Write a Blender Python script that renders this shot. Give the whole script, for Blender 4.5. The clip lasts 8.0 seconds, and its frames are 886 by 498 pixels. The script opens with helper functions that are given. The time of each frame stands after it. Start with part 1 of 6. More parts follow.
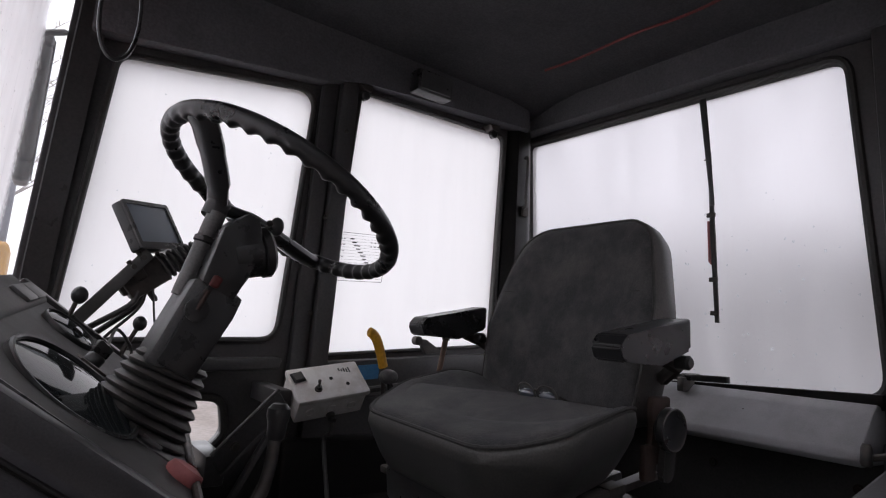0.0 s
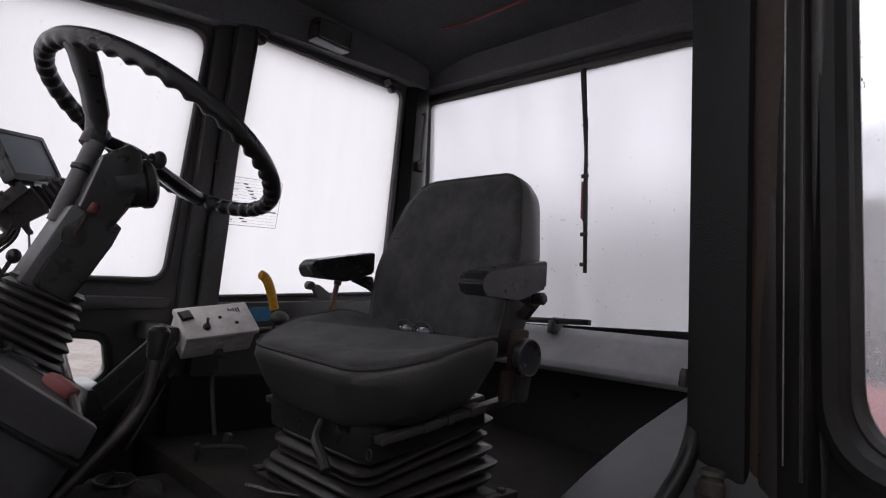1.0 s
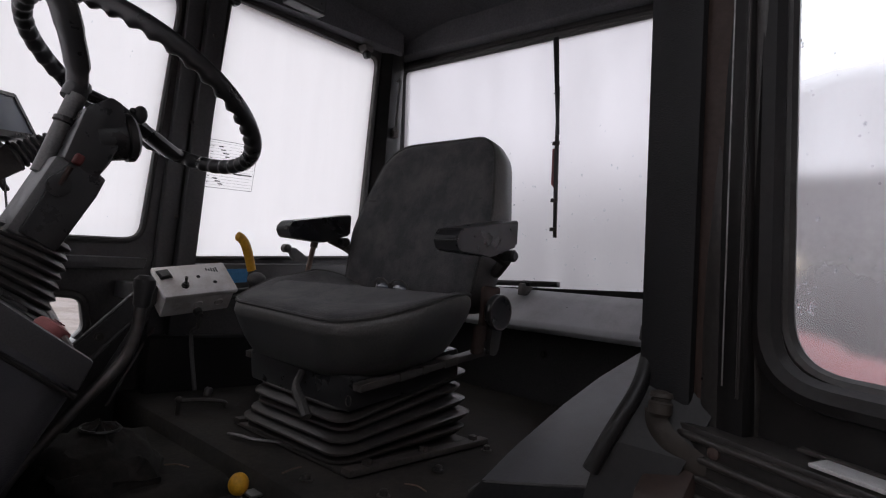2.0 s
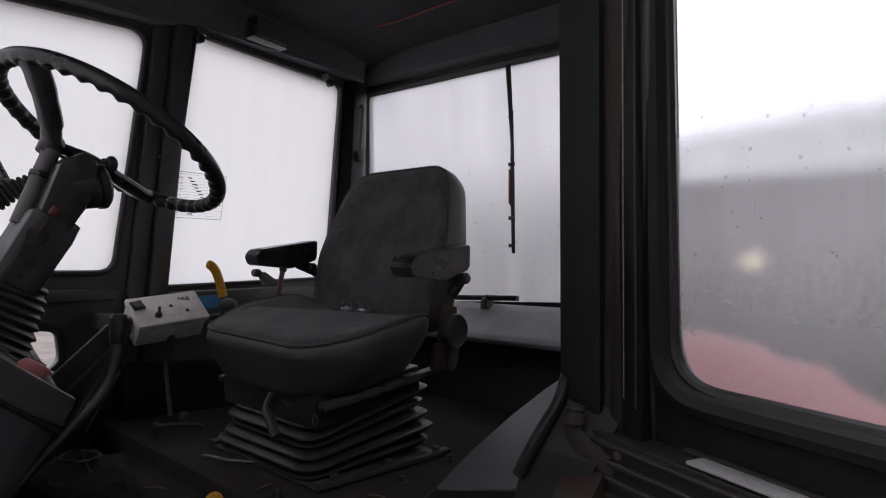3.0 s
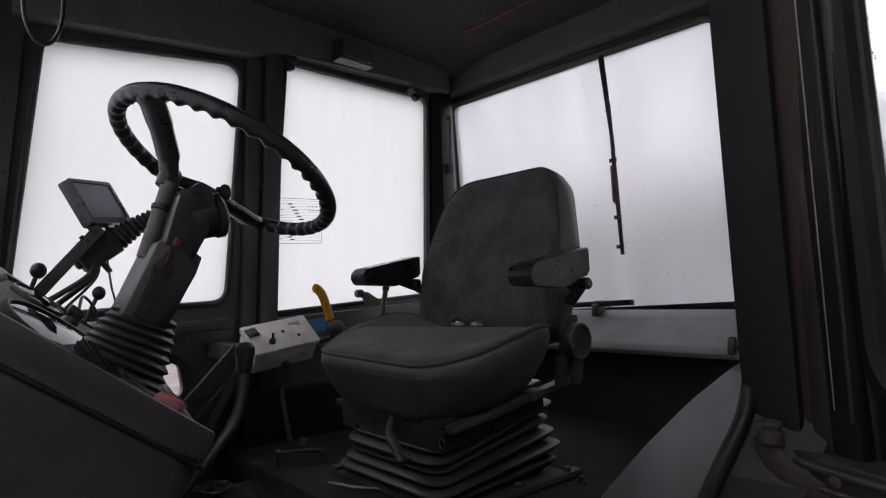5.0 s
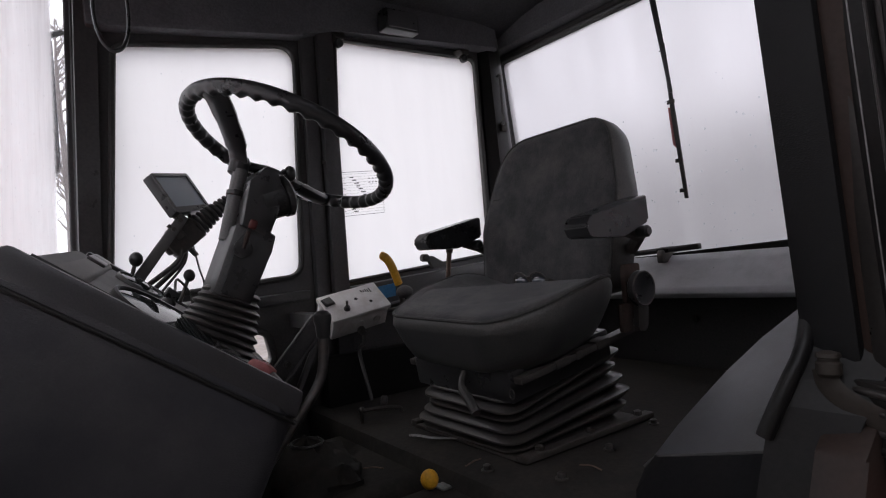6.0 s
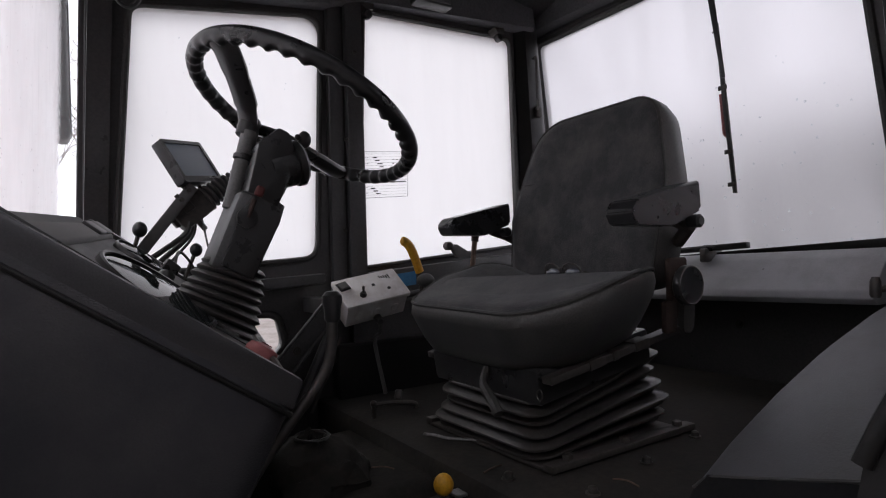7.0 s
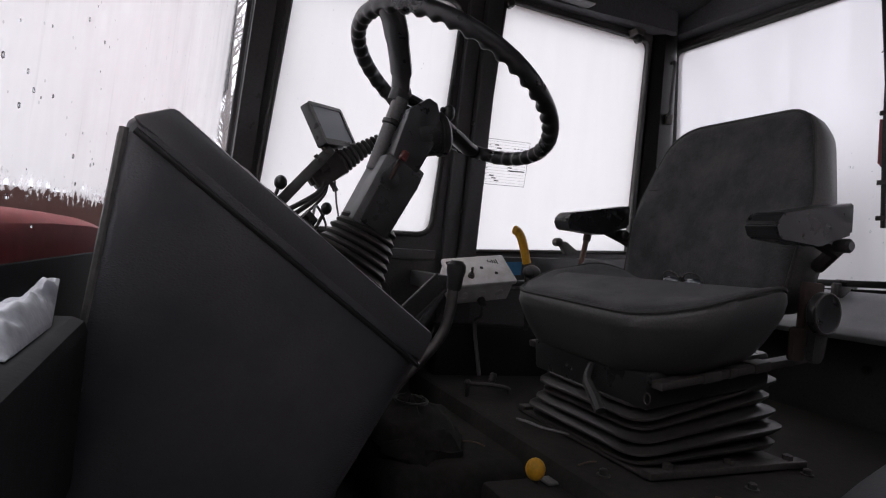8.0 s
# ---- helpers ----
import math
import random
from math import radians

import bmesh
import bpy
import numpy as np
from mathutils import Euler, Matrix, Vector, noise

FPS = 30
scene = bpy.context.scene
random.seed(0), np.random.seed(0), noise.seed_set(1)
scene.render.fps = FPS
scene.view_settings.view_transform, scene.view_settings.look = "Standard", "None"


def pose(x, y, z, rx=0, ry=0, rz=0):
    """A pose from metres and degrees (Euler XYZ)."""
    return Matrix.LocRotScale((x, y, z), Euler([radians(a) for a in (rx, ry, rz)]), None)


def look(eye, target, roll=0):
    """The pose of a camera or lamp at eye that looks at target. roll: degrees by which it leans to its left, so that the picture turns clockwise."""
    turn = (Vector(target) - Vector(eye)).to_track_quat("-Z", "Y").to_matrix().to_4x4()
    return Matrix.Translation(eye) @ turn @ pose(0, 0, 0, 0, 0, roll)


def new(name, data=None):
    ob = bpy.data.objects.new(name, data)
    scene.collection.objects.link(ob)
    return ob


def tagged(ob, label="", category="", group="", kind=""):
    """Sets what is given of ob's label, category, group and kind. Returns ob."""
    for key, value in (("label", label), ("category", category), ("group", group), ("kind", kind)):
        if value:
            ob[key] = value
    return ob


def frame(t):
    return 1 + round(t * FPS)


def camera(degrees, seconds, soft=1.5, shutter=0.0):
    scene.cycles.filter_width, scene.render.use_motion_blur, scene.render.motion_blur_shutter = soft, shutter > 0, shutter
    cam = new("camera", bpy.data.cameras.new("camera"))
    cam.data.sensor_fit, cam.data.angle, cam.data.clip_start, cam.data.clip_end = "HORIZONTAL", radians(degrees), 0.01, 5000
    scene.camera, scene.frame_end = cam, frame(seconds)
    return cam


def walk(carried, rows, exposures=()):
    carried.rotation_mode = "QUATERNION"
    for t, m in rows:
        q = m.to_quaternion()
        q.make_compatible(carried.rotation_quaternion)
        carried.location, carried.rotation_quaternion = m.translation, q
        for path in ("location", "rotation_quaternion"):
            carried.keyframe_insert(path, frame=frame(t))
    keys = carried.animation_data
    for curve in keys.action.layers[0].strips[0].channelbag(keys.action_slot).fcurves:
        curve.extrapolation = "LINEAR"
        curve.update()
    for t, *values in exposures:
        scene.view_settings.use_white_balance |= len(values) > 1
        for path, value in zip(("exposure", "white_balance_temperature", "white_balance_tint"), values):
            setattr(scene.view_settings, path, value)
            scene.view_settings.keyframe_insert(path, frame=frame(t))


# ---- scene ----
cam = camera(75.0, 8.0, soft=1.15)
PATH = [
    (0, (-0.140, -0.091, 1.585), (1.015, 1.517, 1.863), 4.72),
    (0.5, (-0.148, -0.152, 1.562), (1.180, 1.328, 1.772), 5.74),
    (1, (-0.147, -0.185, 1.547), (1.260, 1.226, 1.720), 5.39),
    (1.5, (-0.151, -0.182, 1.509), (1.297, 1.194, 1.613), 4.45),
    (1.7, (-0.163, -0.188, 1.507), (1.303, 1.170, 1.588), 5.28),
    (2.8, (-0.203, -0.293, 1.548), (1.322, 0.995, 1.670), 3.89),
    (3, (-0.219, -0.303, 1.549), (1.310, 0.980, 1.672), 3.40),
    (3.5, (-0.263, -0.313, 1.532), (1.185, 1.061, 1.665), 1.26),
    (4, (-0.251, -0.309, 1.542), (1.138, 1.125, 1.660), 0.22),
    (4.5, (-0.220, -0.257, 1.535), (1.185, 1.161, 1.654), -1.58),
    (5, (-0.216, -0.208, 1.543), (1.120, 1.272, 1.704), -0.35),
    (5.2, (-0.226, -0.244, 1.536), (0.997, 1.324, 1.746), 0.10),
    (6.3, (-0.230, -0.247, 1.544), (0.931, 1.382, 1.549), -5.11),
    (6.5, (-0.225, -0.219, 1.541), (0.923, 1.419, 1.578), -3.66),
    (7, (-0.174, -0.158, 1.518), (0.917, 1.518, 1.547), -2.16),
    (7.5, (-0.210, -0.120, 1.497), (0.820, 1.594, 1.493), 1.74),
    (8, (-0.232, -0.142, 1.484), (0.594, 1.679, 1.497), 6.13),
]
walk(cam, [(t, look(eye, target, roll)) for t, eye, target, roll in PATH],
     exposures=[(0, 0.50), (1, 0.52), (1.5, 0.50), (3, 0.24), (4.5, 0.32), (5, 0.40), (6.5, 0.46), (8, 0.48)])

# ---------- world and light: thin overcast ----------
world = bpy.data.worlds.new("overcast_sky")
scene.world = world
world.use_nodes = True
wt = world.node_tree
sky = wt.nodes.new("ShaderNodeTexSky")
sky.sky_type = "NISHITA"
sky.sun_disc = False
sky.sun_elevation, sky.sun_rotation = radians(55), radians(-30)
sky.air_density, sky.dust_density = 1.0, 4.0
soft = wt.nodes.new("ShaderNodeHueSaturation")
soft.inputs["Saturation"].default_value = 0.10
veil = wt.nodes.new("ShaderNodeMixRGB")
veil.inputs[0].default_value = 0.72
veil.inputs[2].default_value = (7.05, 7.05, 7.75, 1)
wt.links.new(sky.outputs[0], soft.inputs["Color"])
wt.links.new(soft.outputs[0], veil.inputs[1])
wt.links.new(veil.outputs[0], wt.nodes["Background"].inputs[0])
wt.nodes["Background"].inputs[1].default_value = 0.208
sun_data = bpy.data.lights.new("sun", "SUN")
sun_data.energy, sun_data.angle, sun_data.color = 0.3, radians(25), (1, 0.97, 0.94)
sun = new("sun", sun_data)
sun.matrix_world = look((-7, 12, 20), (0, 0, 0))

# ---------- materials ----------


def mat(name, color, rough=0.6, metal=0.0, dirt=None, dirt_amount=0.35, scale=18.0, grain=160.0, bump=0.15, bump_scale=None,
        spec=0.5, sheen=0.0, dust=0.0, edge_wear_light=0.0, speckle=0.35):
    """A painted or moulded surface: base colour with grain and stains at two scales, uneven gloss and fine relief."""
    m = bpy.data.materials.new(name)
    m.use_nodes = True
    t = m.node_tree
    n, l = t.nodes, t.links
    b = n["Principled BSDF"]
    co = n.new("ShaderNodeTexCoord")
    big = n.new("ShaderNodeTexNoise")
    big.inputs["Scale"].default_value, big.inputs["Detail"].default_value, big.inputs["Roughness"].default_value = scale, 6, 0.65
    fine = n.new("ShaderNodeTexNoise")
    fine.inputs["Scale"].default_value, fine.inputs["Detail"].default_value = grain, 4
    for tex in (big, fine):
        l.new(co.outputs["Object"], tex.inputs["Vector"])
    ramp = n.new("ShaderNodeValToRGB")
    ramp.color_ramp.elements[0].position, ramp.color_ramp.elements[1].position = 0.42, 0.72
    l.new(big.outputs["Fac"], ramp.inputs[0])
    amount = n.new("ShaderNodeMath")
    amount.operation = "MULTIPLY"
    amount.inputs[1].default_value = dirt_amount
    l.new(ramp.outputs["Color"], amount.inputs[0])
    mix = n.new("ShaderNodeMixRGB")
    mix.inputs[1].default_value = (*color, 1)
    mix.inputs[2].default_value = (*(dirt or [c * 0.5 for c in color]), 1)
    l.new(amount.outputs[0], mix.inputs[0])
    grainy = n.new("ShaderNodeMixRGB")
    grainy.blend_type = "MULTIPLY"
    grainy.inputs[0].default_value = speckle
    gr = n.new("ShaderNodeValToRGB")
    gr.color_ramp.elements[0].position, gr.color_ramp.elements[1].position = 0.36, 0.62
    gr.color_ramp.elements[0].color = (0.45, 0.45, 0.45, 1)
    l.new(fine.outputs["Fac"], gr.inputs[0])
    l.new(mix.outputs[0], grainy.inputs[1])
    l.new(gr.outputs[0], grainy.inputs[2])
    shade = grainy.outputs[0]
    light = dirt or [min(1, c * 2.2) for c in color]
    if dust:
        # settled dust in cloudy patches, and single light specks
        for kind, sc, lo, hi, share in (("ShaderNodeTexNoise", 42.0, 0.50, 0.74, dust), ("ShaderNodeTexNoise", 520.0, 0.70, 0.76, dust * 1.4)):
            tex = n.new(kind)
            tex.inputs["Scale"].default_value, tex.inputs["Detail"].default_value, tex.inputs["Roughness"].default_value = sc, 8, 0.75
            l.new(co.outputs["Object"], tex.inputs["Vector"])
            rg = n.new("ShaderNodeMapRange")
            rg.inputs["From Min"].default_value, rg.inputs["From Max"].default_value, rg.inputs["To Max"].default_value = lo, hi, min(share, 1)
            l.new(tex.outputs["Fac"], rg.inputs["Value"])
            lay = n.new("ShaderNodeMixRGB")
            lay.inputs[2].default_value = (*light, 1)
            l.new(rg.outputs[0], lay.inputs[0])
            l.new(shade, lay.inputs[1])
            shade = lay.outputs[0]
    if edge_wear_light:
        # rubbed convex edges, together with edge highlights put into the colour
        geo = n.new("ShaderNodeNewGeometry")
        edge_mask = n.new("ShaderNodeMapRange")
        edge_mask.inputs["From Min"].default_value, edge_mask.inputs["From Max"].default_value, edge_mask.inputs["To Max"].default_value = 0.515, 0.60, 1.0
        l.new(geo.outputs["Pointiness"], edge_mask.inputs["Value"])
        patchy = n.new("ShaderNodeMath")
        patchy.operation = "MULTIPLY"
        l.new(edge_mask.outputs[0], patchy.inputs[0])
        l.new(fine.outputs["Fac"], patchy.inputs[1])
        amount_ = n.new("ShaderNodeMath")
        amount_.operation = "MULTIPLY"
        amount_.inputs[1].default_value = edge_wear_light
        l.new(patchy.outputs[0], amount_.inputs[0])
        lay = n.new("ShaderNodeMixRGB")
        lay.inputs[2].default_value = (*[min(1, c * 1.6) for c in light], 1)
        l.new(amount_.outputs[0], lay.inputs[0])
        l.new(shade, lay.inputs[1])
        shade = lay.outputs[0]
    l.new(shade, b.inputs["Base Color"])
    rr = n.new("ShaderNodeMapRange")
    rr.inputs["To Min"].default_value, rr.inputs["To Max"].default_value = max(rough - 0.12, 0.05), min(rough + 0.18, 1)
    l.new(big.outputs["Fac"], rr.inputs["Value"])
    l.new(rr.outputs[0], b.inputs["Roughness"])
    b.inputs["Metallic"].default_value = metal
    b.inputs["Specular IOR Level"].default_value = spec
    if sheen:
        b.inputs["Sheen Weight"].default_value = sheen
    bm_ = n.new("ShaderNodeBump")
    bm_.inputs["Strength"].default_value, bm_.inputs["Distance"].default_value = bump, 0.002
    src = fine
    if bump_scale:
        src = n.new("ShaderNodeTexNoise")
        src.inputs["Scale"].default_value, src.inputs["Detail"].default_value = bump_scale, 5
        l.new(co.outputs["Object"], src.inputs["Vector"])
    l.new(src.outputs["Fac"], bm_.inputs["Height"])
    l.new(bm_.outputs[0], b.inputs["Normal"])
    return m


def leather(name, color, rough=0.5, stretch=(60, 60, 190), strength=0.5, dirt=None, spec=0.5):
    """Grained vinyl with short creases."""
    m = mat(name, color, rough, dirt=dirt, scale=9, grain=420, bump=0.12, dirt_amount=0.4, dust=0.12, speckle=0.15, spec=spec)
    t = m.node_tree
    n, l = t.nodes, t.links
    old = next(x for x in n if x.bl_idname == "ShaderNodeBump")
    co = next(x for x in n if x.bl_idname == "ShaderNodeTexCoord")
    mp = n.new("ShaderNodeMapping")
    mp.inputs["Scale"].default_value = stretch
    vor = n.new("ShaderNodeTexVoronoi")
    vor.feature = "DISTANCE_TO_EDGE"
    vor.inputs["Scale"].default_value = 1.0
    warp = n.new("ShaderNodeTexNoise")
    warp.inputs["Scale"].default_value, warp.inputs["Detail"].default_value = 9, 4
    l.new(co.outputs["Object"], mp.inputs[0])
    l.new(mp.outputs[0], vor.inputs["Vector"])
    l.new(co.outputs["Object"], warp.inputs["Vector"])
    patch = n.new("ShaderNodeMapRange")
    patch.inputs["From Min"].default_value, patch.inputs["From Max"].default_value = 0.42, 0.68
    l.new(warp.outputs["Fac"], patch.inputs["Value"])
    mul = n.new("ShaderNodeMath")
    mul.operation = "MULTIPLY"
    l.new(vor.outputs[0], mul.inputs[0])
    l.new(patch.outputs[0], mul.inputs[1])
    b2 = n.new("ShaderNodeBump")
    b2.inputs["Strength"].default_value, b2.inputs["Distance"].default_value = strength, 0.003
    l.new(mul.outputs[0], b2.inputs["Height"])
    l.new(old.outputs[0], b2.inputs["Normal"])
    l.new(b2.outputs[0], n["Principled BSDF"].inputs["Normal"])
    return m


def fogged(name, density=0.75, wet=0.3, streak=(9, 9, 1.2), tint=(0.95, 0.95, 0.965), clears=None, blur=0.2, haze=0.3, top=None, edge=None, run=0.1):
    """A pane misted over: the mist scatters the light from outside, thin streaks and specks are clear. clears: (z0, z1, share left, wobble)
    where it thins out downwards; top: (z0, z1) a wiped band at the upper edge; edge: (y0, y1) a dry band at the far edge."""
    m = bpy.data.materials.new(name)
    m.use_nodes = True
    t = m.node_tree
    n, l = t.nodes, t.links
    n.remove(n["Principled BSDF"])
    out = n["Material Output"]

    def calc(kind, a, b=None, c=None):
        node = n.new("ShaderNodeMath")
        node.operation = kind
        for k, v in enumerate((a, b, c)):
            if v is None:
                continue
            if isinstance(v, (int, float)):
                node.inputs[k].default_value = v
            else:
                l.new(v, node.inputs[k])
        return node.outputs[0]

    def span(v, a, b, c, d):
        node = n.new("ShaderNodeMapRange")
        node.interpolation_type = "SMOOTHSTEP"
        for key, q in (("From Min", a), ("From Max", b), ("To Min", c), ("To Max", d)):
            node.inputs[key].default_value = q
        l.new(v, node.inputs["Value"])
        return node.outputs[0]

    co = n.new("ShaderNodeTexCoord")
    mp = n.new("ShaderNodeMapping")
    mp.inputs["Scale"].default_value = streak
    l.new(co.outputs["Object"], mp.inputs[0])
    cloud = n.new("ShaderNodeTexNoise")
    cloud.inputs["Scale"].default_value, cloud.inputs["Detail"].default_value = 1.6, 7
    l.new(mp.outputs[0], cloud.inputs["Vector"])
    ragged = n.new("ShaderNodeTexNoise")
    ragged.inputs["Scale"].default_value, ragged.inputs["Detail"].default_value = 130, 3
    l.new(co.outputs["Object"], ragged.inputs["Vector"])
    runs_at = n.new("ShaderNodeMapping")
    runs_at.inputs["Scale"].default_value = (85, 85, 3.5)
    l.new(co.outputs["Object"], runs_at.inputs[0])
    runs = n.new("ShaderNodeTexNoise")
    runs.inputs["Scale"].default_value, runs.inputs["Detail"].default_value = 1.0, 3
    l.new(runs_at.outputs[0], runs.inputs["Vector"])
    mist = span(cloud.outputs["Fac"], 0.3, 0.7, density - wet, min(density + wet * 0.6, 0.97))
    mist = calc("MULTIPLY_ADD", span(runs.outputs["Fac"], 0.60, 0.72, 0.0, 1.0), -run, mist)
    sep = n.new("ShaderNodeSeparateXYZ")
    l.new(co.outputs["Object"], sep.inputs[0])
    if clears:
        z = calc("MULTIPLY_ADD", ragged.outputs["Fac"], clears[3], sep.outputs["Z"])
        thin = span(z, clears[0], clears[1], clears[2], 1.0)
        mist = calc("MULTIPLY", mist, thin)
    if top:
        z = calc("MULTIPLY_ADD", cloud.outputs["Fac"], 0.05, sep.outputs["Z"])
        mist = calc("MULTIPLY", mist, span(z, top[0], top[1], 1.0, 0.10))
    if edge:
        y = calc("MULTIPLY_ADD", ragged.outputs["Fac"], 0.05, sep.outputs["Y"])
        mist = calc("MULTIPLY", mist, span(y, edge[0], edge[1], 1.0, 0.06))
    for scale, size, share, depth in ((46, 0.10, 0.90, run * 4), (120, 0.16, 0.86, run * 3)):
        drops = n.new("ShaderNodeTexVoronoi")
        drops.inputs["Scale"].default_value = scale
        l.new(co.outputs["Object"], drops.inputs["Vector"])
        some = n.new("ShaderNodeSeparateColor")
        l.new(drops.outputs["Color"], some.inputs[0])
        spot = calc("MULTIPLY", calc("LESS_THAN", drops.outputs["Distance"], size), calc("GREATER_THAN", some.outputs[0], share))
        mist = calc("MULTIPLY_ADD", spot, -depth, mist)
    clamp = n.new("ShaderNodeClamp")
    l.new(mist, clamp.inputs[0])
    tr = n.new("ShaderNodeBsdfTransparent")
    tr.inputs[0].default_value = (*tint, 1)
    rf = n.new("ShaderNodeBsdfRefraction")
    rf.inputs["Color"].default_value = (*tint, 1)
    rf.inputs["Roughness"].default_value, rf.inputs["IOR"].default_value = blur, 1.2
    see = n.new("ShaderNodeMixShader")
    see.inputs[0].default_value = haze
    l.new(tr.outputs[0], see.inputs[1])
    l.new(rf.outputs[0], see.inputs[2])
    tl = n.new("ShaderNodeBsdfTranslucent")
    tl.inputs[0].default_value = (0.83, 0.825, 0.835, 1)
    mx = n.new("ShaderNodeMixShader")
    l.new(clamp.outputs[0], mx.inputs[0])
    l.new(see.outputs[0] if haze else tr.outputs[0], mx.inputs[1])
    l.new(tl.outputs[0], mx.inputs[2])
    gl = n.new("ShaderNodeBsdfGlossy")
    gl.inputs["Roughness"].default_value = 0.2
    fr = n.new("ShaderNodeLayerWeight")
    fr.inputs[0].default_value = 0.25
    mg = n.new("ShaderNodeMixShader")
    l.new(calc("MULTIPLY", fr.outputs["Facing"], 0.12), mg.inputs[0])
    l.new(mx.outputs[0], mg.inputs[1])
    l.new(gl.outputs[0], mg.inputs[2])
    l.new(mg.outputs[0], out.inputs[0])
    return m


FRAME_PAINT = mat("black_cab_paint", (0.042, 0.0425, 0.046), 0.3, dirt=(0.062, 0.057, 0.053), dirt_amount=0.4, bump=0.06, dust=0.06, edge_wear_light=0.6)
POST_BROWN = mat("worn_post_paint", (0.023, 0.0165, 0.0145), 0.5, dirt=(0.0455, 0.02548, 0.0182), dirt_amount=0.5, scale=10, dust=0.2, edge_wear_light=0.3, spec=0.25)
DOOR_PAINT = mat("black_door_paint", (0.00729, 0.00729, 0.007698), 0.36, dirt=(0.0162, 0.01377, 0.01215), dirt_amount=0.5, scale=12, bump=0.12, dust=0.15, edge_wear_light=0.3, spec=0.2)
DOOR_RUBBER = mat("black_door_rubber", (0.0095, 0.0095, 0.0095), 0.3, dirt=(0.024, 0.021, 0.019), dirt_amount=0.4, scale=20, bump=0.12, dust=0.08, edge_wear_light=1.0, spec=0.4)
STRIP_METAL = mat("scratched_strip_metal", (0.70, 0.69, 0.68), 0.45, metal=0.6, dirt=(0.2, 0.19, 0.18), dirt_amount=0.3, scale=30, grain=900, bump=0.15)
HEADLINER = mat("headliner_cloth", (0.11, 0.108, 0.114), 0.95, bump=0.4, scale=6, spec=0.1, dust=0.12)
POST_VINYL = leather("post_vinyl", (0.0085, 0.0085, 0.009), 0.5, (260, 260, 420), 0.22, spec=0.22)
SIDE_VINYL = leather("console_vinyl", (0.022, 0.022, 0.026), 0.36, (220, 220, 390), 0.30, dirt=(0.07, 0.065, 0.065))
RIM_VINYL = mat("smooth_rim_vinyl", (0.020, 0.020, 0.023), 0.36, dirt=(0.05, 0.047, 0.046), dirt_amount=0.35, scale=14, grain=500, bump=0.07, dust=0.08, edge_wear_light=0.6)
ARCH_VINYL = leather("arch_vinyl", (0.066, 0.066, 0.071), 0.5, (120, 120, 120), 0.15, dirt=(0.07484, 0.06862, 0.06237))
GREY_VINYL = leather("grey_vinyl", (0.4672, 0.4672, 0.4844), 0.5, (120, 120, 120), 0.15, dirt=(0.173, 0.1558, 0.1472))
FABRIC = mat("seat_fabric", (0.066, 0.0665, 0.070), 0.9, dirt=(0.15, 0.145, 0.14), dirt_amount=0.75, scale=15, grain=330, bump=0.7, spec=0.15, sheen=0.15, dust=0.3)
SEAT_VINYL = mat("seat_side_vinyl", (0.040, 0.040, 0.0405), 0.34, dirt=(0.085, 0.08, 0.073), dirt_amount=0.5, scale=9, grain=300, bump=0.12, dust=0.12, edge_wear_light=1.0, spec=0.4)
SEAM = mat("seam_piping", (0.06, 0.058, 0.056), 0.7, bump=0.3)
PLASTIC = mat("black_plastic", (0.015, 0.015, 0.0165), 0.27, dirt=(0.022, 0.021, 0.020), dirt_amount=0.3, grain=500, bump=0.06, dust=0.05, edge_wear_light=0.8)
DASH_FACE = mat("dash_face_plastic", (0.019, 0.020, 0.022), 0.55, dirt=(0.045, 0.042, 0.039), dirt_amount=0.5, grain=350, bump=0.1, dust=0.12, edge_wear_light=0.6)
PLASTIC_DUSTY = mat("dusty_plastic", (0.05131, 0.05131, 0.05474), 0.6, dirt=(0.1539, 0.1419, 0.1283), dirt_amount=0.45, grain=300, bump=0.15, dust=0.35, edge_wear_light=0.5)
COLUMN_GREY = mat("column_cover_plastic", (0.055, 0.057, 0.061), 0.38, dirt=(0.09, 0.085, 0.08), grain=350, bump=0.08, dust=0.08, edge_wear_light=0.8)
RUBBER = mat("rubber", (0.022, 0.022, 0.022), 0.5, dirt=(0.06121, 0.05612, 0.05102), dirt_amount=0.45, scale=22, bump=0.25, dust=0.15, edge_wear_light=0.7)
BELLOWS = mat("dusty_bellows_rubber", (0.019, 0.0182, 0.0178), 0.33, dirt=(0.06, 0.052, 0.046), dirt_amount=0.5, scale=16, bump=0.15, dust=0.12, edge_wear_light=0.6, spec=0.5)
STEEL = mat("worn_steel", (0.1365, 0.1312, 0.1286), 0.42, metal=1.0, dirt=(0.084, 0.05775, 0.042), dirt_amount=0.6, scale=40, bump=0.15)
MATTE_BLACK = mat("matte_black_paint", (0.010, 0.010, 0.0115), 0.75, dirt=(0.022, 0.020, 0.018), dirt_amount=0.4, scale=14, bump=0.15, dust=0.08, spec=0.12)
SPANNER_STEEL = mat("greasy_spanner_steel", (0.27, 0.265, 0.26), 0.4, metal=1.0, dirt=(0.08, 0.07, 0.06), dirt_amount=0.6, scale=45, bump=0.12)
ALUMINIUM = mat("aluminium_trim", (0.6, 0.6, 0.6), 0.35, metal=1.0, dirt=(0.25, 0.24, 0.23), dirt_amount=0.5, scale=25, bump=0.1)
RUST = mat("rusty_steel", (0.0416, 0.02176, 0.016), 0.8, dirt=(0.016, 0.0128, 0.01152), dirt_amount=0.7, scale=35, bump=0.4)
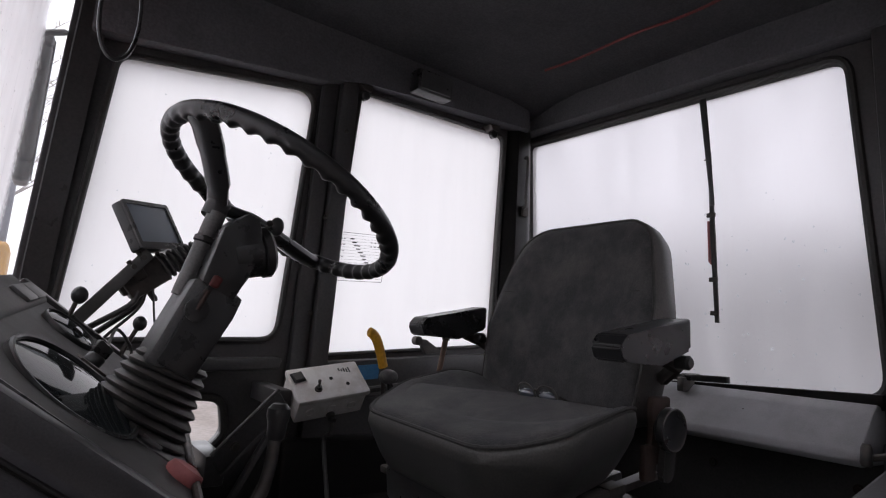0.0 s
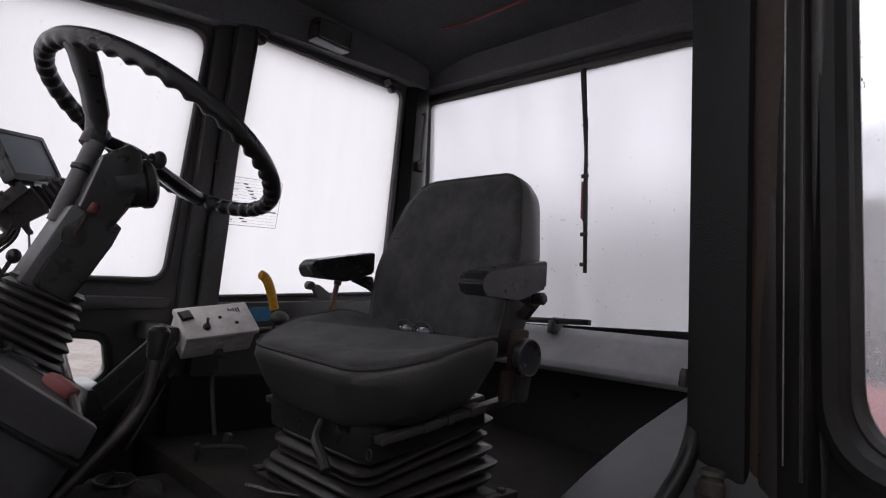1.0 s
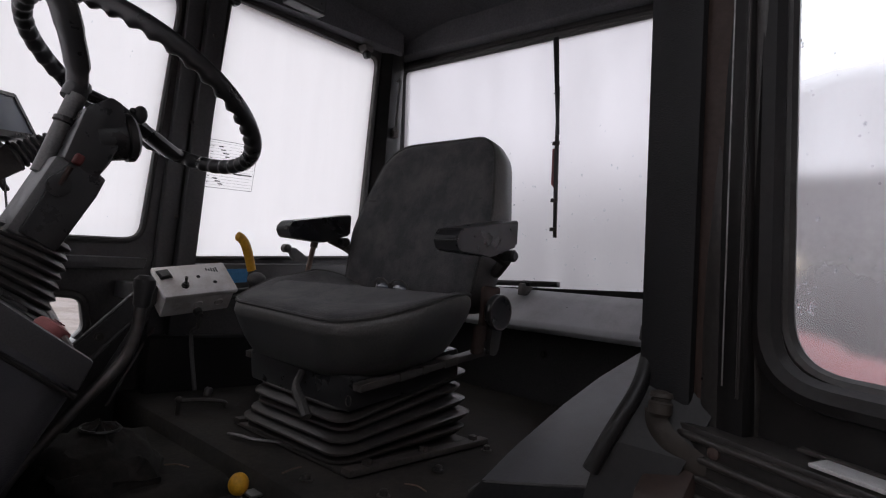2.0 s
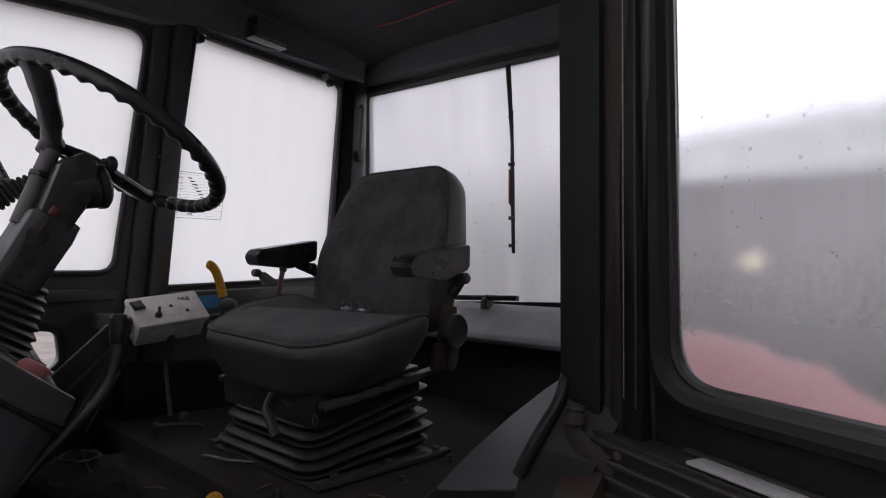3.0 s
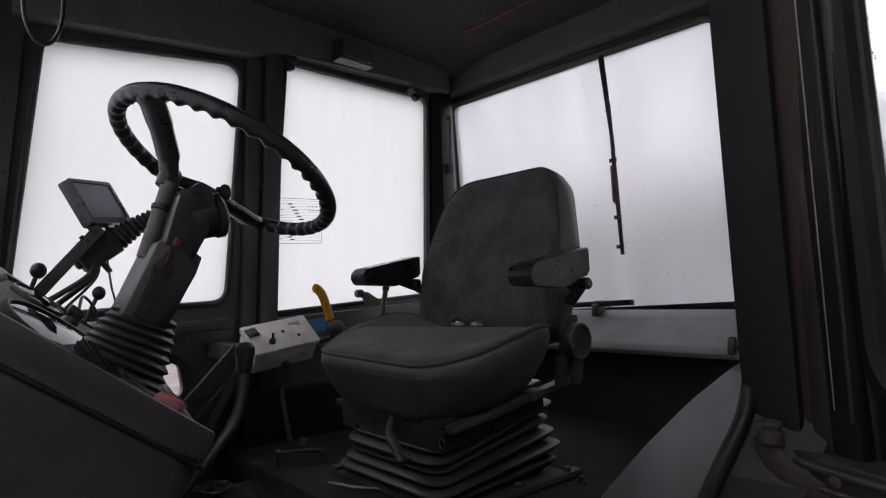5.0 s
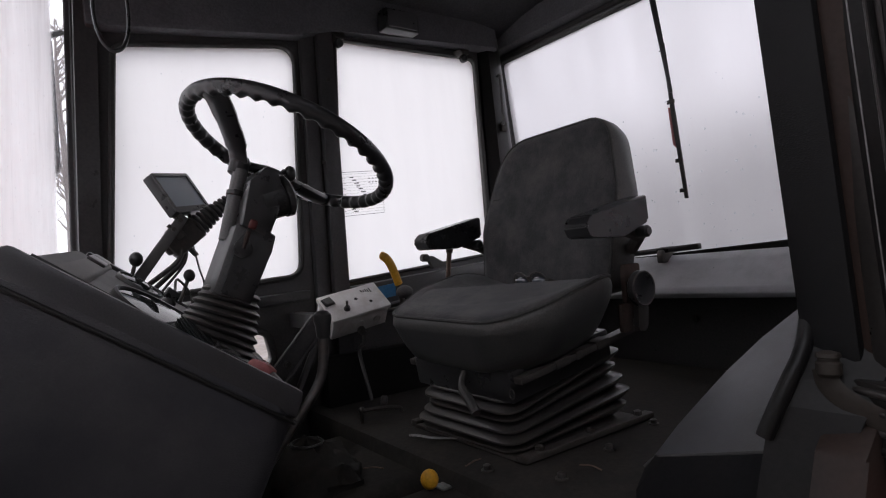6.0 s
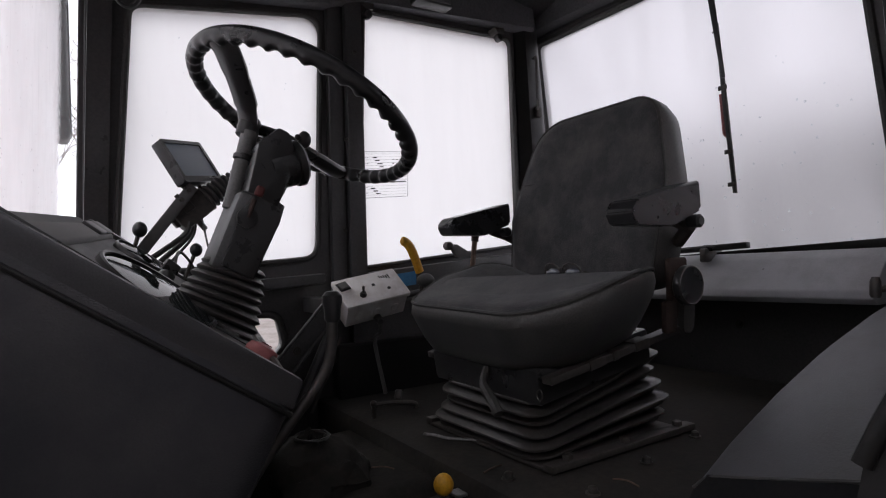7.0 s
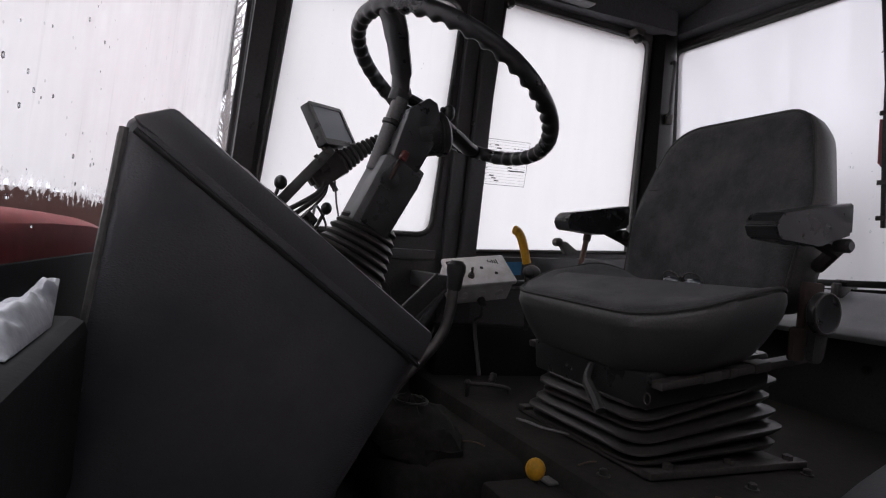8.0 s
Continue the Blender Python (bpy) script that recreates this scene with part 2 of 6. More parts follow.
DARK_STEEL = mat("dark_steel", (0.03494, 0.03394, 0.03294), 0.5, metal=0.3, dirt=(0.055, 0.045, 0.039), dirt_amount=0.45, scale=26, bump=0.2, dust=0.12, edge_wear_light=0.9)
FLOOR_MAT = mat("dirty_floor", (0.024, 0.0222, 0.0205), 0.85, dirt=(0.060, 0.050, 0.042), dirt_amount=0.5, scale=13, grain=90, bump=0.5, dust=0.35, spec=0.2)
BOX_WHITE = mat("dirty_white_plastic", (0.851, 0.828, 0.8165), 0.5, dirt=(0.483, 0.414, 0.368), dirt_amount=0.6, scale=24, bump=0.06, grain=1200, dust=0.12)
YELLOW = mat("yellow_plastic", (0.72, 0.36, 0.02), 0.5, dirt=(0.4, 0.2, 0.03), scale=30, bump=0.1)
PINK = mat("faded_red_plastic", (0.34, 0.10, 0.10), 0.55, dirt=(0.25, 0.09, 0.085), scale=40, bump=0.1)
RED_BRIGHT = mat("red_plastic", (0.10, 0.014, 0.012), 0.5, bump=0.1)
BLUE = mat("blue_label", (0.03, 0.17, 0.36), 0.4, scale=60, dirt=(0.1, 0.25, 0.4), bump=0.05)
RED_PAINT = mat("faded_red_paint", (0.36, 0.045, 0.045), 0.5, dirt=(0.42, 0.13, 0.12), dirt_amount=0.6, scale=9, grain=60, bump=0.15)
BONNET_RED = mat("weathered_bonnet_paint", (0.30, 0.042, 0.042), 0.7, dirt=(0.2846, 0.07762, 0.069), dirt_amount=0.6, scale=7, grain=60, bump=0.15, spec=0.2)
BRACKET = mat("bare_worn_bracket", (0.030, 0.025, 0.021), 0.6, dirt=(0.018, 0.012, 0.009), dirt_amount=0.6, scale=45, spec=0.25)
BROWN_STEM = mat("brown_painted_steel", (0.12, 0.07, 0.05), 0.55, dirt=(0.25, 0.16, 0.12), scale=50)
INK = mat("ink", (0.03, 0.03, 0.03), 0.8, bump=0.02)
ARM_GREY = mat("grey_painted_steel", (0.10, 0.10, 0.10), 0.5, dirt=(0.05, 0.045, 0.04), scale=40, edge_wear_light=0.6)
LAMP_LENS = mat("lamp_lens_grey", (0.055, 0.055, 0.056), 0.4, scale=20, bump=0.05)
BAG = mat("plastic_bag", (0.36, 0.365, 0.39), 0.4, dirt=(0.24, 0.245, 0.26), scale=30, bump=0.3)
RED_WIRE = mat("red_wire", (0.16, 0.012, 0.012), 0.5)
# far trees: haze is mixed into the bark colour
HAZY_BARK = mat("haze_paled_bark", (0.39, 0.3525, 0.3375), 0.9, scale=8, bump=0.4)
SHED = mat("shed_wall", (0.085, 0.076, 0.074), 0.8, dirt=(0.05, 0.045, 0.045), dirt_amount=0.7, scale=0.8, grain=9, bump=0.3)
SHED_DARK = mat("shed_door", (0.055, 0.05, 0.05), 0.8, scale=1.2, grain=12)
FENCE = mat("brown_fence", (0.0715, 0.0275, 0.01925), 0.8, scale=2, grain=20, dirt=(0.033, 0.0165, 0.01375))
MUD = mat("trodden_snow_and_mud", (0.27, 0.235, 0.22), 0.85, dirt=(0.14, 0.105, 0.09), dirt_amount=0.8, scale=0.9, grain=14, bump=0.6)
LOADER_YELLOW = mat("loader_paint", (0.6, 0.33, 0.08), 0.6, dirt=(0.25, 0.15, 0.08), scale=3)
# far mast: grey made paler to stand in for haze
HAZY_MAST = mat("haze_paled_metal", (0.216, 0.225, 0.252), 0.6, scale=3, dirt=(0.108, 0.108, 0.117))

SIDE_GLASS = fogged("misted_side_glass", 0.93, 0.02, haze=0.0, run=0.008)
REAR_GLASS = fogged("misted_rear_glass", 0.37, 0.10, (6, 6, 1.6), tint=(0.78, 0.765, 0.775), blur=0.55, haze=1.0, top=(0.80, 0.90))
DOOR_GLASS = fogged("misted_door_glass", 0.52, 0.10, (5, 5, 1.2), clears=(0.50, 0.66, 0.30, 0.04), blur=0.21, haze=1.0, top=(0.735, 0.775), run=0.06)
WIND_GLASS = fogged("streaked_windscreen_glass", 0.86, 0.12, (16, 10, 3.0), clears=(0.150, 0.160, 0.0, 0.05), haze=0.0, edge=(1.10, 1.15))

GLASS = bpy.data.materials.new("clear_glass")
GLASS.use_nodes = True
gb = GLASS.node_tree.nodes["Principled BSDF"]
gb.inputs["Base Color"].default_value = (0.9, 0.93, 0.95, 1)
gb.inputs["Transmission Weight"].default_value, gb.inputs["Roughness"].default_value = 1.0, 0.03
MIRROR = bpy.data.materials.new("mirror_glass")
MIRROR.use_nodes = True
gb = MIRROR.node_tree.nodes["Principled BSDF"]
gb.inputs["Base Color"].default_value, gb.inputs["Metallic"].default_value, gb.inputs["Roughness"].default_value = (0.2, 0.215, 0.24, 1), 1.0, 0.18
SPEC_LENS = bpy.data.materials.new("spectacle_lens")
SPEC_LENS.use_nodes = True
gb = SPEC_LENS.node_tree.nodes["Principled BSDF"]
gb.inputs["Base Color"].default_value, gb.inputs["Roughness"].default_value = (0.09, 0.10, 0.12, 1), 0.12
gb.inputs["Coat Weight"].default_value, gb.inputs["Specular IOR Level"].default_value = 1.0, 1.0
# monitor screen: blue-grey base stands in for the reflected sky
SCREEN = bpy.data.materials.new("sky_toned_screen")
SCREEN.use_nodes = True
gb = SCREEN.node_tree.nodes["Principled BSDF"]
gb.inputs["Base Color"].default_value, gb.inputs["Roughness"].default_value = (0.115, 0.145, 0.19, 1), 0.32
gb.inputs["Specular IOR Level"].default_value = 0.9
GAUGE_GLASS = bpy.data.materials.new("gauge_glass")
GAUGE_GLASS.use_nodes = True
gb = GAUGE_GLASS.node_tree.nodes["Principled BSDF"]
gb.inputs["Base Color"].default_value, gb.inputs["Roughness"].default_value = (0.01, 0.012, 0.013, 1), 0.05
gb.inputs["Specular IOR Level"].default_value = 0.45
WARM = bpy.data.materials.new("lit_window")
WARM.use_nodes = True
gb = WARM.node_tree.nodes["Principled BSDF"]
gb.inputs["Emission Color"].default_value, gb.inputs["Emission Strength"].default_value = (1, 0.8, 0.45, 1), 1.6

# ---------- builders ----------
ORIGIN = {}


def thing(name, at, label, category, group="", kind="", shift=(0, 0, 0)):
    """An empty at the base of a thing, to carry its parts; shift sets the whole thing over from where it is drawn."""
    ob = new(name)
    ob.empty_display_size = 0.02
    ob.location = Vector(at) + Vector(shift)
    ORIGIN[ob.name] = Vector(at)
    return tagged(ob, label, category, group, kind)


def mesh_of(name, bm, material, at, smooth):
    bmesh.ops.translate(bm, vec=-Vector(at), verts=bm.verts)
    bmesh.ops.recalc_face_normals(bm, faces=bm.faces)
    me = bpy.data.meshes.new(name)
    bm.to_mesh(me)
    bm.free()
    me.materials.append(material)
    if smooth:
        me.shade_smooth()
        me.set_sharp_from_angle(angle=radians(38))
    return me


def part(name, bm, material, parent, label="", smooth=True):
    """One mesh, drawn in world places, as a child of a thing or of a part."""
    at = ORIGIN[parent.name]
    ob = new(name, mesh_of(name, bm, material, at, smooth))
    ob.parent = parent
    ORIGIN[ob.name] = at
    return tagged(ob, label)


def single(name, bm, material, at, label, category, group="", kind="", smooth=True):
    ob = new(name, mesh_of(name, bm, material, at, smooth))
    ob.location = at
    ORIGIN[ob.name] = Vector(at)
    return tagged(ob, label, category, group, kind)


def block(a, b, bevel=0.004, seg=2, m=None):
    """A box from corner a to corner b with rounded edges, then turned by m."""
    bm = bmesh.new()
    a, b = Vector(a), Vector(b)
    bmesh.ops.create_cube(bm, size=1, matrix=Matrix.Translation((a + b) / 2) @ Matrix.Diagonal((*(b - a), 1)))
    if bevel:
        bmesh.ops.bevel(bm, geom=bm.edges[:], offset=bevel, segments=seg, profile=0.5, affect="EDGES")
    if m is not None:
        bmesh.ops.transform(bm, matrix=m, verts=bm.verts)
    return bm


def join(*parts):
    bm = bmesh.new()
    for p in parts:
        me = bpy.data.meshes.new("joined")
        p.to_mesh(me)
        p.free()
        bm.from_mesh(me)
        bpy.data.meshes.remove(me)
    return bm


def smooth_path(points, n=8):
    """Points of a smooth line through the given ones."""
    p = [Vector(q) for q in points]
    p = [2 * p[0] - p[1], *p, 2 * p[-1] - p[-2]]
    out = []
    for i in range(1, len(p) - 2):
        for k in range(n):
            s = k / n
            out.append(0.5 * ((2 * p[i]) + (p[i + 1] - p[i - 1]) * s + (2 * p[i - 1] - 5 * p[i] + 4 * p[i + 1] - p[i + 2]) * s * s
                              + (3 * p[i] - p[i - 1] - 3 * p[i + 1] + p[i + 2]) * s ** 3))
    return out + [p[-2]]


def tube(points, radius, seg=10, closed=False, flat=1.0, up=(0, 0, 1)):
    """A round bar along a line; radius may be a list; flat squeezes it across."""
    bm = bmesh.new()
    p = [Vector(q) for q in points]
    rings = []
    n = len(p)
    side = None
    for i, q in enumerate(p):
        a = p[i - 1] if (i or closed) else q
        b = p[(i + 1) % n] if (i < n - 1 or closed) else q
        way = (b - a).normalized()
        if side is None:
            side = way.cross(Vector(up))
            if side.length < 1e-4:
                side = way.cross(Vector((1, 0, 0)))
        side = (side - way * side.dot(way)).normalized()
        top = side.cross(way)
        r = radius[i] if isinstance(radius, (list, tuple)) else radius
        rings.append([bm.verts.new(q + side * r * math.cos(t) + top * r * flat * math.sin(t)) for t in (2 * math.pi * k / seg for k in range(seg))])
    for i in range(n if closed else n - 1):
        a, b = rings[i], rings[(i + 1) % n]
        for k in range(seg):
            bm.faces.new((a[k], a[(k + 1) % seg], b[(k + 1) % seg], b[k]))
    if not closed:
        bm.faces.new(rings[0][::-1])
        bm.faces.new(rings[-1])
    return bm


def lathe(profile, base, axis, seg=24, cap=True):
    """A turned shape: (radius, height) rows along an axis from base."""
    axis = Vector(axis).normalized()
    q = Vector((0, 0, 1)).rotation_difference(axis)
    bm = bmesh.new()
    rings = []
    for r, h in profile:
        rings.append([bm.verts.new(Vector(base) + q @ Vector((r * math.cos(t), r * math.sin(t), h))) for t in (2 * math.pi * k / seg for k in range(seg))])
    for a, b in zip(rings, rings[1:]):
        for k in range(seg):
            bm.faces.new((a[k], a[(k + 1) % seg], b[(k + 1) % seg], b[k]))
    if cap:
        bm.faces.new(rings[0][::-1])
        bm.faces.new(rings[-1])
    return bm


def ball(c, r, squash=(1, 1, 1)):
    bm = bmesh.new()
    bmesh.ops.create_uvsphere(bm, u_segments=18, v_segments=12, radius=r, matrix=Matrix.Translation(c) @ Matrix.Diagonal((*squash, 1)))
    return bm


def rounded(corners, radius, n=6):
    """A closed outline with its corners rounded; radius one for all or one for each."""
    out = []
    k = len(corners)
    for i, c in enumerate(corners):
        r = radius[i] if isinstance(radius, (list, tuple)) else radius
        c, a, b = Vector(c), Vector(corners[i - 1]), Vector(corners[(i + 1) % k])
        da, db = (a - c).normalized(), (b - c).normalized()
        ang = da.angle(db)
        cut = min(r / math.tan(ang / 2), (a - c).length * 0.49, (b - c).length * 0.49)
        p, q = c + da * cut, c + db * cut
        for j in range(n + 1):
            s = j / n
            out.append(p * (1 - s) ** 2 + c * 2 * s * (1 - s) + q * s * s)
    return out


def plate(outline, holes, depth, place):
    """A sheet with openings through it. outline, holes: 2D; place(u, v, w) puts a point into the world."""
    bm = bmesh.new()
    edges = []
    for loop in (outline, *holes):
        vs = [bm.verts.new((p[0], p[1], 0)) for p in loop]
        edges += [bm.edges.new((vs[i], vs[(i + 1) % len(vs)])) for i in range(len(vs))]
    bmesh.ops.triangle_fill(bm, use_beauty=True, edges=edges)
    ext = bmesh.ops.extrude_face_region(bm, geom=bm.faces[:])
    bmesh.ops.translate(bm, vec=(0, 0, depth), verts=[v for v in ext["geom"] if isinstance(v, bmesh.types.BMVert)])
    for v in bm.verts:
        v.co = place(*v.co)
    return bm


def prism(outline, w0, w1, place, bevel=0.0):
    bm = bmesh.new()
    a = [bm.verts.new((p[0], p[1], w0)) for p in outline]
    b = [bm.verts.new((p[0], p[1], w1)) for p in outline]
    n = len(outline)
    bm.faces.new(a[::-1])
    bm.faces.new(b)
    for i in range(n):
        bm.faces.new((a[i], a[(i + 1) % n], b[(i + 1) % n], b[i]))
    if bevel:
        bmesh.ops.bevel(bm, geom=bm.edges[:], offset=bevel, segments=2, profile=0.5, affect="EDGES")
    for v in bm.verts:
        v.co = place(*v.co)
    return bm


def loft(rings, cap=True):
    bm = bmesh.new()
    r = [[bm.verts.new(p) for p in ring] for ring in rings]
    n = len(r[0])
    for a, b in zip(r, r[1:]):
        for k in range(n):
            bm.faces.new((a[k], a[(k + 1) % n], b[(k + 1) % n], b[k]))
    if cap:
        for ring in (r[0][::-1], r[-1]):
            bm.faces.new(ring)
    return bm


# ---------- the cab: large structure ----------
def on_far(u, v, w=0.0):
    """The cab's right-hand side: u to the rear, v up, w outwards."""
    return Vector((u, 1.33 + 0.065 * (v - 1.8) + w, v))


def on_rear(u, v, w=0.0):
    """The cab's back: u across, v up, w outwards."""
    return Vector((1.34 - 0.1 * (v - 1.9) + w, u, v))


def on_front(u, v, w=0.0):
    """The windscreen's plane: u across, v up, w outwards."""
    return Vector((-0.375 + 0.168 * u + 0.03 * (v - 1.5) - w, u, v))


WINDOW_1 = rounded([(-0.088, 1.50), (0.384, 1.528), (0.432, 2.203), (-0.040, 2.138)], [0.03, 0.05, 0.05, 0.04])
WINDOW_2 = rounded([(0.504, 1.496), (1.082, 1.548), (1.123, 2.260), (0.565, 2.246)], [0.004, 0.012, 0.03, 0.004])
LOW_WINDOW = rounded([(0.10, 1.235), (0.215, 1.235), (0.285, 1.31), (0.27, 1.39), (0.10, 1.40)], 0.035)
REAR_WINDOW = rounded([(1.434, 1.452), (0.352, 1.512), (0.396, 2.282), (1.430, 2.292)], [0.03, 0.06, 0.05, 0.03])
FRONT_WINDOW = rounded([(0.06, 1.33), (1.356, 1.33), (1.372, 2.26), (0.06, 2.26)], 0.04)

side = single("wall_far", plate([(-0.145, 0.98), (1.19, 0.98), (1.19, 2.5), (-0.095, 2.5)], [WINDOW_1, WINDOW_2, LOW_WINDOW], 0.045, on_far),
              FRAME_PAINT, (0.5, 1.33, 1.0), "black painted steel cab side with two windows", "wall", kind="structure")


def gasket(outline, place, r, parent, inset=0.0):
    return part("gasket", tube([place(p[0], p[1], -0.002) for p in outline], r, 8, closed=True), RUBBER, parent, "black rubber window seal")


gasket(WINDOW_1, on_far, 0.008, side)
gasket(WINDOW_2, on_far, 0.006, side)
gasket(LOW_WINDOW, on_far, 0.010, side)
# the post between the side windows: two folded channels
part("post", prism([(0.400, 1.0), (0.440, 1.0), (0.493, 2.42), (0.452, 2.42)], -0.022, 0.004, on_far, 0.005), FRAME_PAINT, side)
part("post", prism([(0.446, 1.0), (0.494, 1.0), (0.551, 2.42), (0.501, 2.42)], -0.036, 0.004, on_far, 0.006), FRAME_PAINT, side)
part("post", prism([(0.424, 1.0), (0.464, 1.0), (0.517, 2.42), (0.479, 2.42)], -0.012, 0.004, on_far, 0.004), RUBBER, side)
# ledges under the windows and the header over them
part("ledge", prism([(-0.15, 1.428), (0.385, 1.462), (0.39, 1.488), (-0.15, 1.465)], -0.045, 0.004, on_far, 0.006), FRAME_PAINT, side)
part("ledge", prism([(0.47, 1.40), (1.2, 1.46), (1.2, 1.535), (0.49, 1.482)], -0.03, 0.004, on_far, 0.006), FRAME_PAINT, side)
part("header", prism([(-0.1, 2.158), (0.44, 2.218), (0.555, 2.262), (1.2, 2.286), (1.2, 2.46), (-0.1, 2.46)], -0.05, 0.004, on_far, 0.01), HEADLINER, side)
part("brace", tube([on_far(0.30, 1.16, -0.03), on_far(0.43, 1.40, -0.03)], 0.012, 8), FRAME_PAINT, side)
part("brace", tube([on_far(0.33, 1.14, -0.04), on_far(0.42, 1.32, -0.04)], 0.004, 6), STEEL, side)
for bx, bz in ((0.452, 1.60), (0.512, 2.10), (0.47, 1.85)):
    part("screw", lathe([(0.006, 0), (0.006, 0.003), (0.003, 0.005)], on_far(bx, bz, -0.036), (0, -1, 0), 10), DARK_STEEL, side)


def window(name, outline, place, glass, label, w=0.018):
    ob = single(name, plate(outline, [], 0.004, lambda u, v, q: place(u, v, q + w)), glass, place(outline[0][0], outline[0][1], 0), label, "window", kind="structure", smooth=False)
    ob.visible_shadow = False
    return ob


window("window_1", WINDOW_1, on_far, SIDE_GLASS, "misted side window glass with fine droplets")
window("window_2", WINDOW_2, on_far, SIDE_GLASS, "misted side window glass with fine droplets")

# back wall
rear = single("wall_rear", plate([(0.26, 0.98), (1.50, 0.98), (1.50, 2.5), (0.26, 2.5)], [REAR_WINDOW], 0.045, on_rear),
              FRAME_PAINT, (1.38, 0.7, 1.0), "black painted steel cab back with one wide window", "wall", kind="structure")
gasket(REAR_WINDOW, on_rear, 0.010, rear)
# added dark tube that hides the brightly lit window jamb
part("jamb_cover", tube([on_rear(p[0], p[1], 0.012) for p in REAR_WINDOW], 0.011, 8, closed=True), RUBBER, rear, "black rubber window seal")
part("header", prism([(0.27, 2.300), (1.45, 2.310), (1.45, 2.46), (0.27, 2.46)], -0.06, 0.004, on_rear, 0.012), HEADLINER, rear)
part("post", prism([(0.265, 1.0), (0.325, 1.0), (0.34, 2.42), (0.265, 2.42)], -0.05, 0.004, on_rear, 0.012), FRAME_PAINT, rear)
part("sill_bar", prism([(0.36, 1.492), (1.37, 1.448), (1.37, 1.474), (0.36, 1.526)], -0.022, 0.004, on_rear, 0.004), DOOR_PAINT, rear, "black bar under the glass")
window("window_3", REAR_WINDOW, on_rear, REAR_GLASS, "misted rear window glass with dried drip marks")
for y, z in ((0.75, 1.30), (0.42, 1.315)):
    c = on_rear(y, z, 0)
    part("bolt", lathe([(0.012, 0), (0.012, 0.004), (0.007, 0.004), (0.007, 0.011)], c, (-1, 0, 0), 12), RUST if z > 1.31 else DARK_STEEL, rear)

# corner post between the side and the back
low = [(1.088, 1.36), (1.095, 1.305), (1.14, 1.275), (1.21, 1.283), (1.285, 1.342), (1.36, 1.415), (1.40, 1.45), (1.10, 1.40)]
top = [(1.142, 1.40), (1.146, 1.36), (1.165, 1.335), (1.20, 1.335), (1.243, 1.365), (1.285, 1.412), (1.34, 1.47), (1.15, 1.44)]
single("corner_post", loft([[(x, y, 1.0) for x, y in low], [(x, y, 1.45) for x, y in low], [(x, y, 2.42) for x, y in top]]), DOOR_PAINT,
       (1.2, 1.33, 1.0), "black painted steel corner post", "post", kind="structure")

# front: windscreen, its pillar and the sheet under it
front = single("wall_front", plate([(-0.05, 0.98), (1.375, 0.98), (1.385, 2.5), (-0.05, 2.5)], [FRONT_WINDOW], 0.014, on_front),
               FRAME_PAINT, (-0.3, 0.7, 1.0), "black painted steel cab front with the windscreen", "wall", kind="structure")
gasket(FRONT_WINDOW, on_front, 0.005, front)
window("window_4", FRONT_WINDOW, on_front, WIND_GLASS, "wet misted windscreen with run marks", 0.01)
single("front_post", loft([[(-0.150, 1.275, 1.0), (-0.108, 1.285, 1.0), (-0.108, 1.35, 1.0), (-0.150, 1.36, 1.0)],
                           [(-0.142, 1.295, 1.65), (-0.096, 1.305, 1.65), (-0.096, 1.36, 1.65), (-0.142, 1.37, 1.65)],
                           [(-0.112, 1.32, 2.42), (-0.062, 1.34, 2.42), (-0.062, 1.40, 2.42), (-0.112, 1.41, 2.42)]]), FRAME_PAINT,
       (-0.14, 1.32, 1.0), "black painted steel windscreen pillar", "post", kind="structure")

# near side behind the doorway
def on_near(u, v, w=0.0):
    """The cab's left-hand side behind the doorway: u to the rear, v up, w outwards."""
    return Vector((u, 0.02 + 0.34 * (u - 0.47) - w, v))


QUARTER_WINDOW = rounded([(0.62, 1.52), (1.26, 1.52), (1.24, 2.24), (0.60, 2.24)], 0.05)
single("wall_near", plate([(0.47, 0.98), (1.42, 0.98), (1.40, 2.46), (0.45, 2.46)], [QUARTER_WINDOW], 0.04, on_near), FRAME_PAINT, (0.9, 0, 1.0),
       "black painted cab side behind the doorway", "wall", kind="structure")
window("window_5", QUARTER_WINDOW, on_near, SIDE_GLASS, "misted quarter window glass behind the doorway")
single("wall_near_front", block((-0.40, -0.06, 0.98), (-0.345, 0.02, 2.46), 0.004), FRAME_PAINT, (-0.37, 0, 1.0), "black painted front door post", "wall", kind="structure")

# roof with its lining
single("roof", prism([(-0.42, -0.08), (0.45, -0.06), (1.46, 0.29), (1.46, 1.48), (-0.42, 1.48)], 2.46, 2.54, lambda u, v, w: Vector((u, v, w)), 0.02), RED_PAINT, (0.5, 0.7, 2.46), "faded red cab roof", "roof", kind="structure")
lining = []
for i in range(13):
    x = -0.36 + 1.74 * i / 12
    row = []
    for j in range(13):
        y0 = max(-0.05, 0.03 + 0.34 * (x - 0.47))
        y = y0 + (1.41 - y0) * j / 12
        e = min(1.0, min(x + 0.36, 1.38 - x) / 0.28) * min(1.0, (1.41 - y) / 0.25)
        row.append((x, y, 2.335 + 0.075 * math.sin(e * math.pi / 2) + 0.004 * noise.noise((x * 4, y * 4, 0))))
    lining.append(row)
bm = bmesh.new()
grid = [[bm.verts.new(p) for p in row] for row in lining]
for i in range(12):
    for j in range(12):
        bm.faces.new((grid[i][j], grid[i][j + 1], grid[i + 1][j + 1], grid[i + 1][j]))
bmesh.ops.solidify(bm, geom=bm.faces[:], thickness=-0.02)
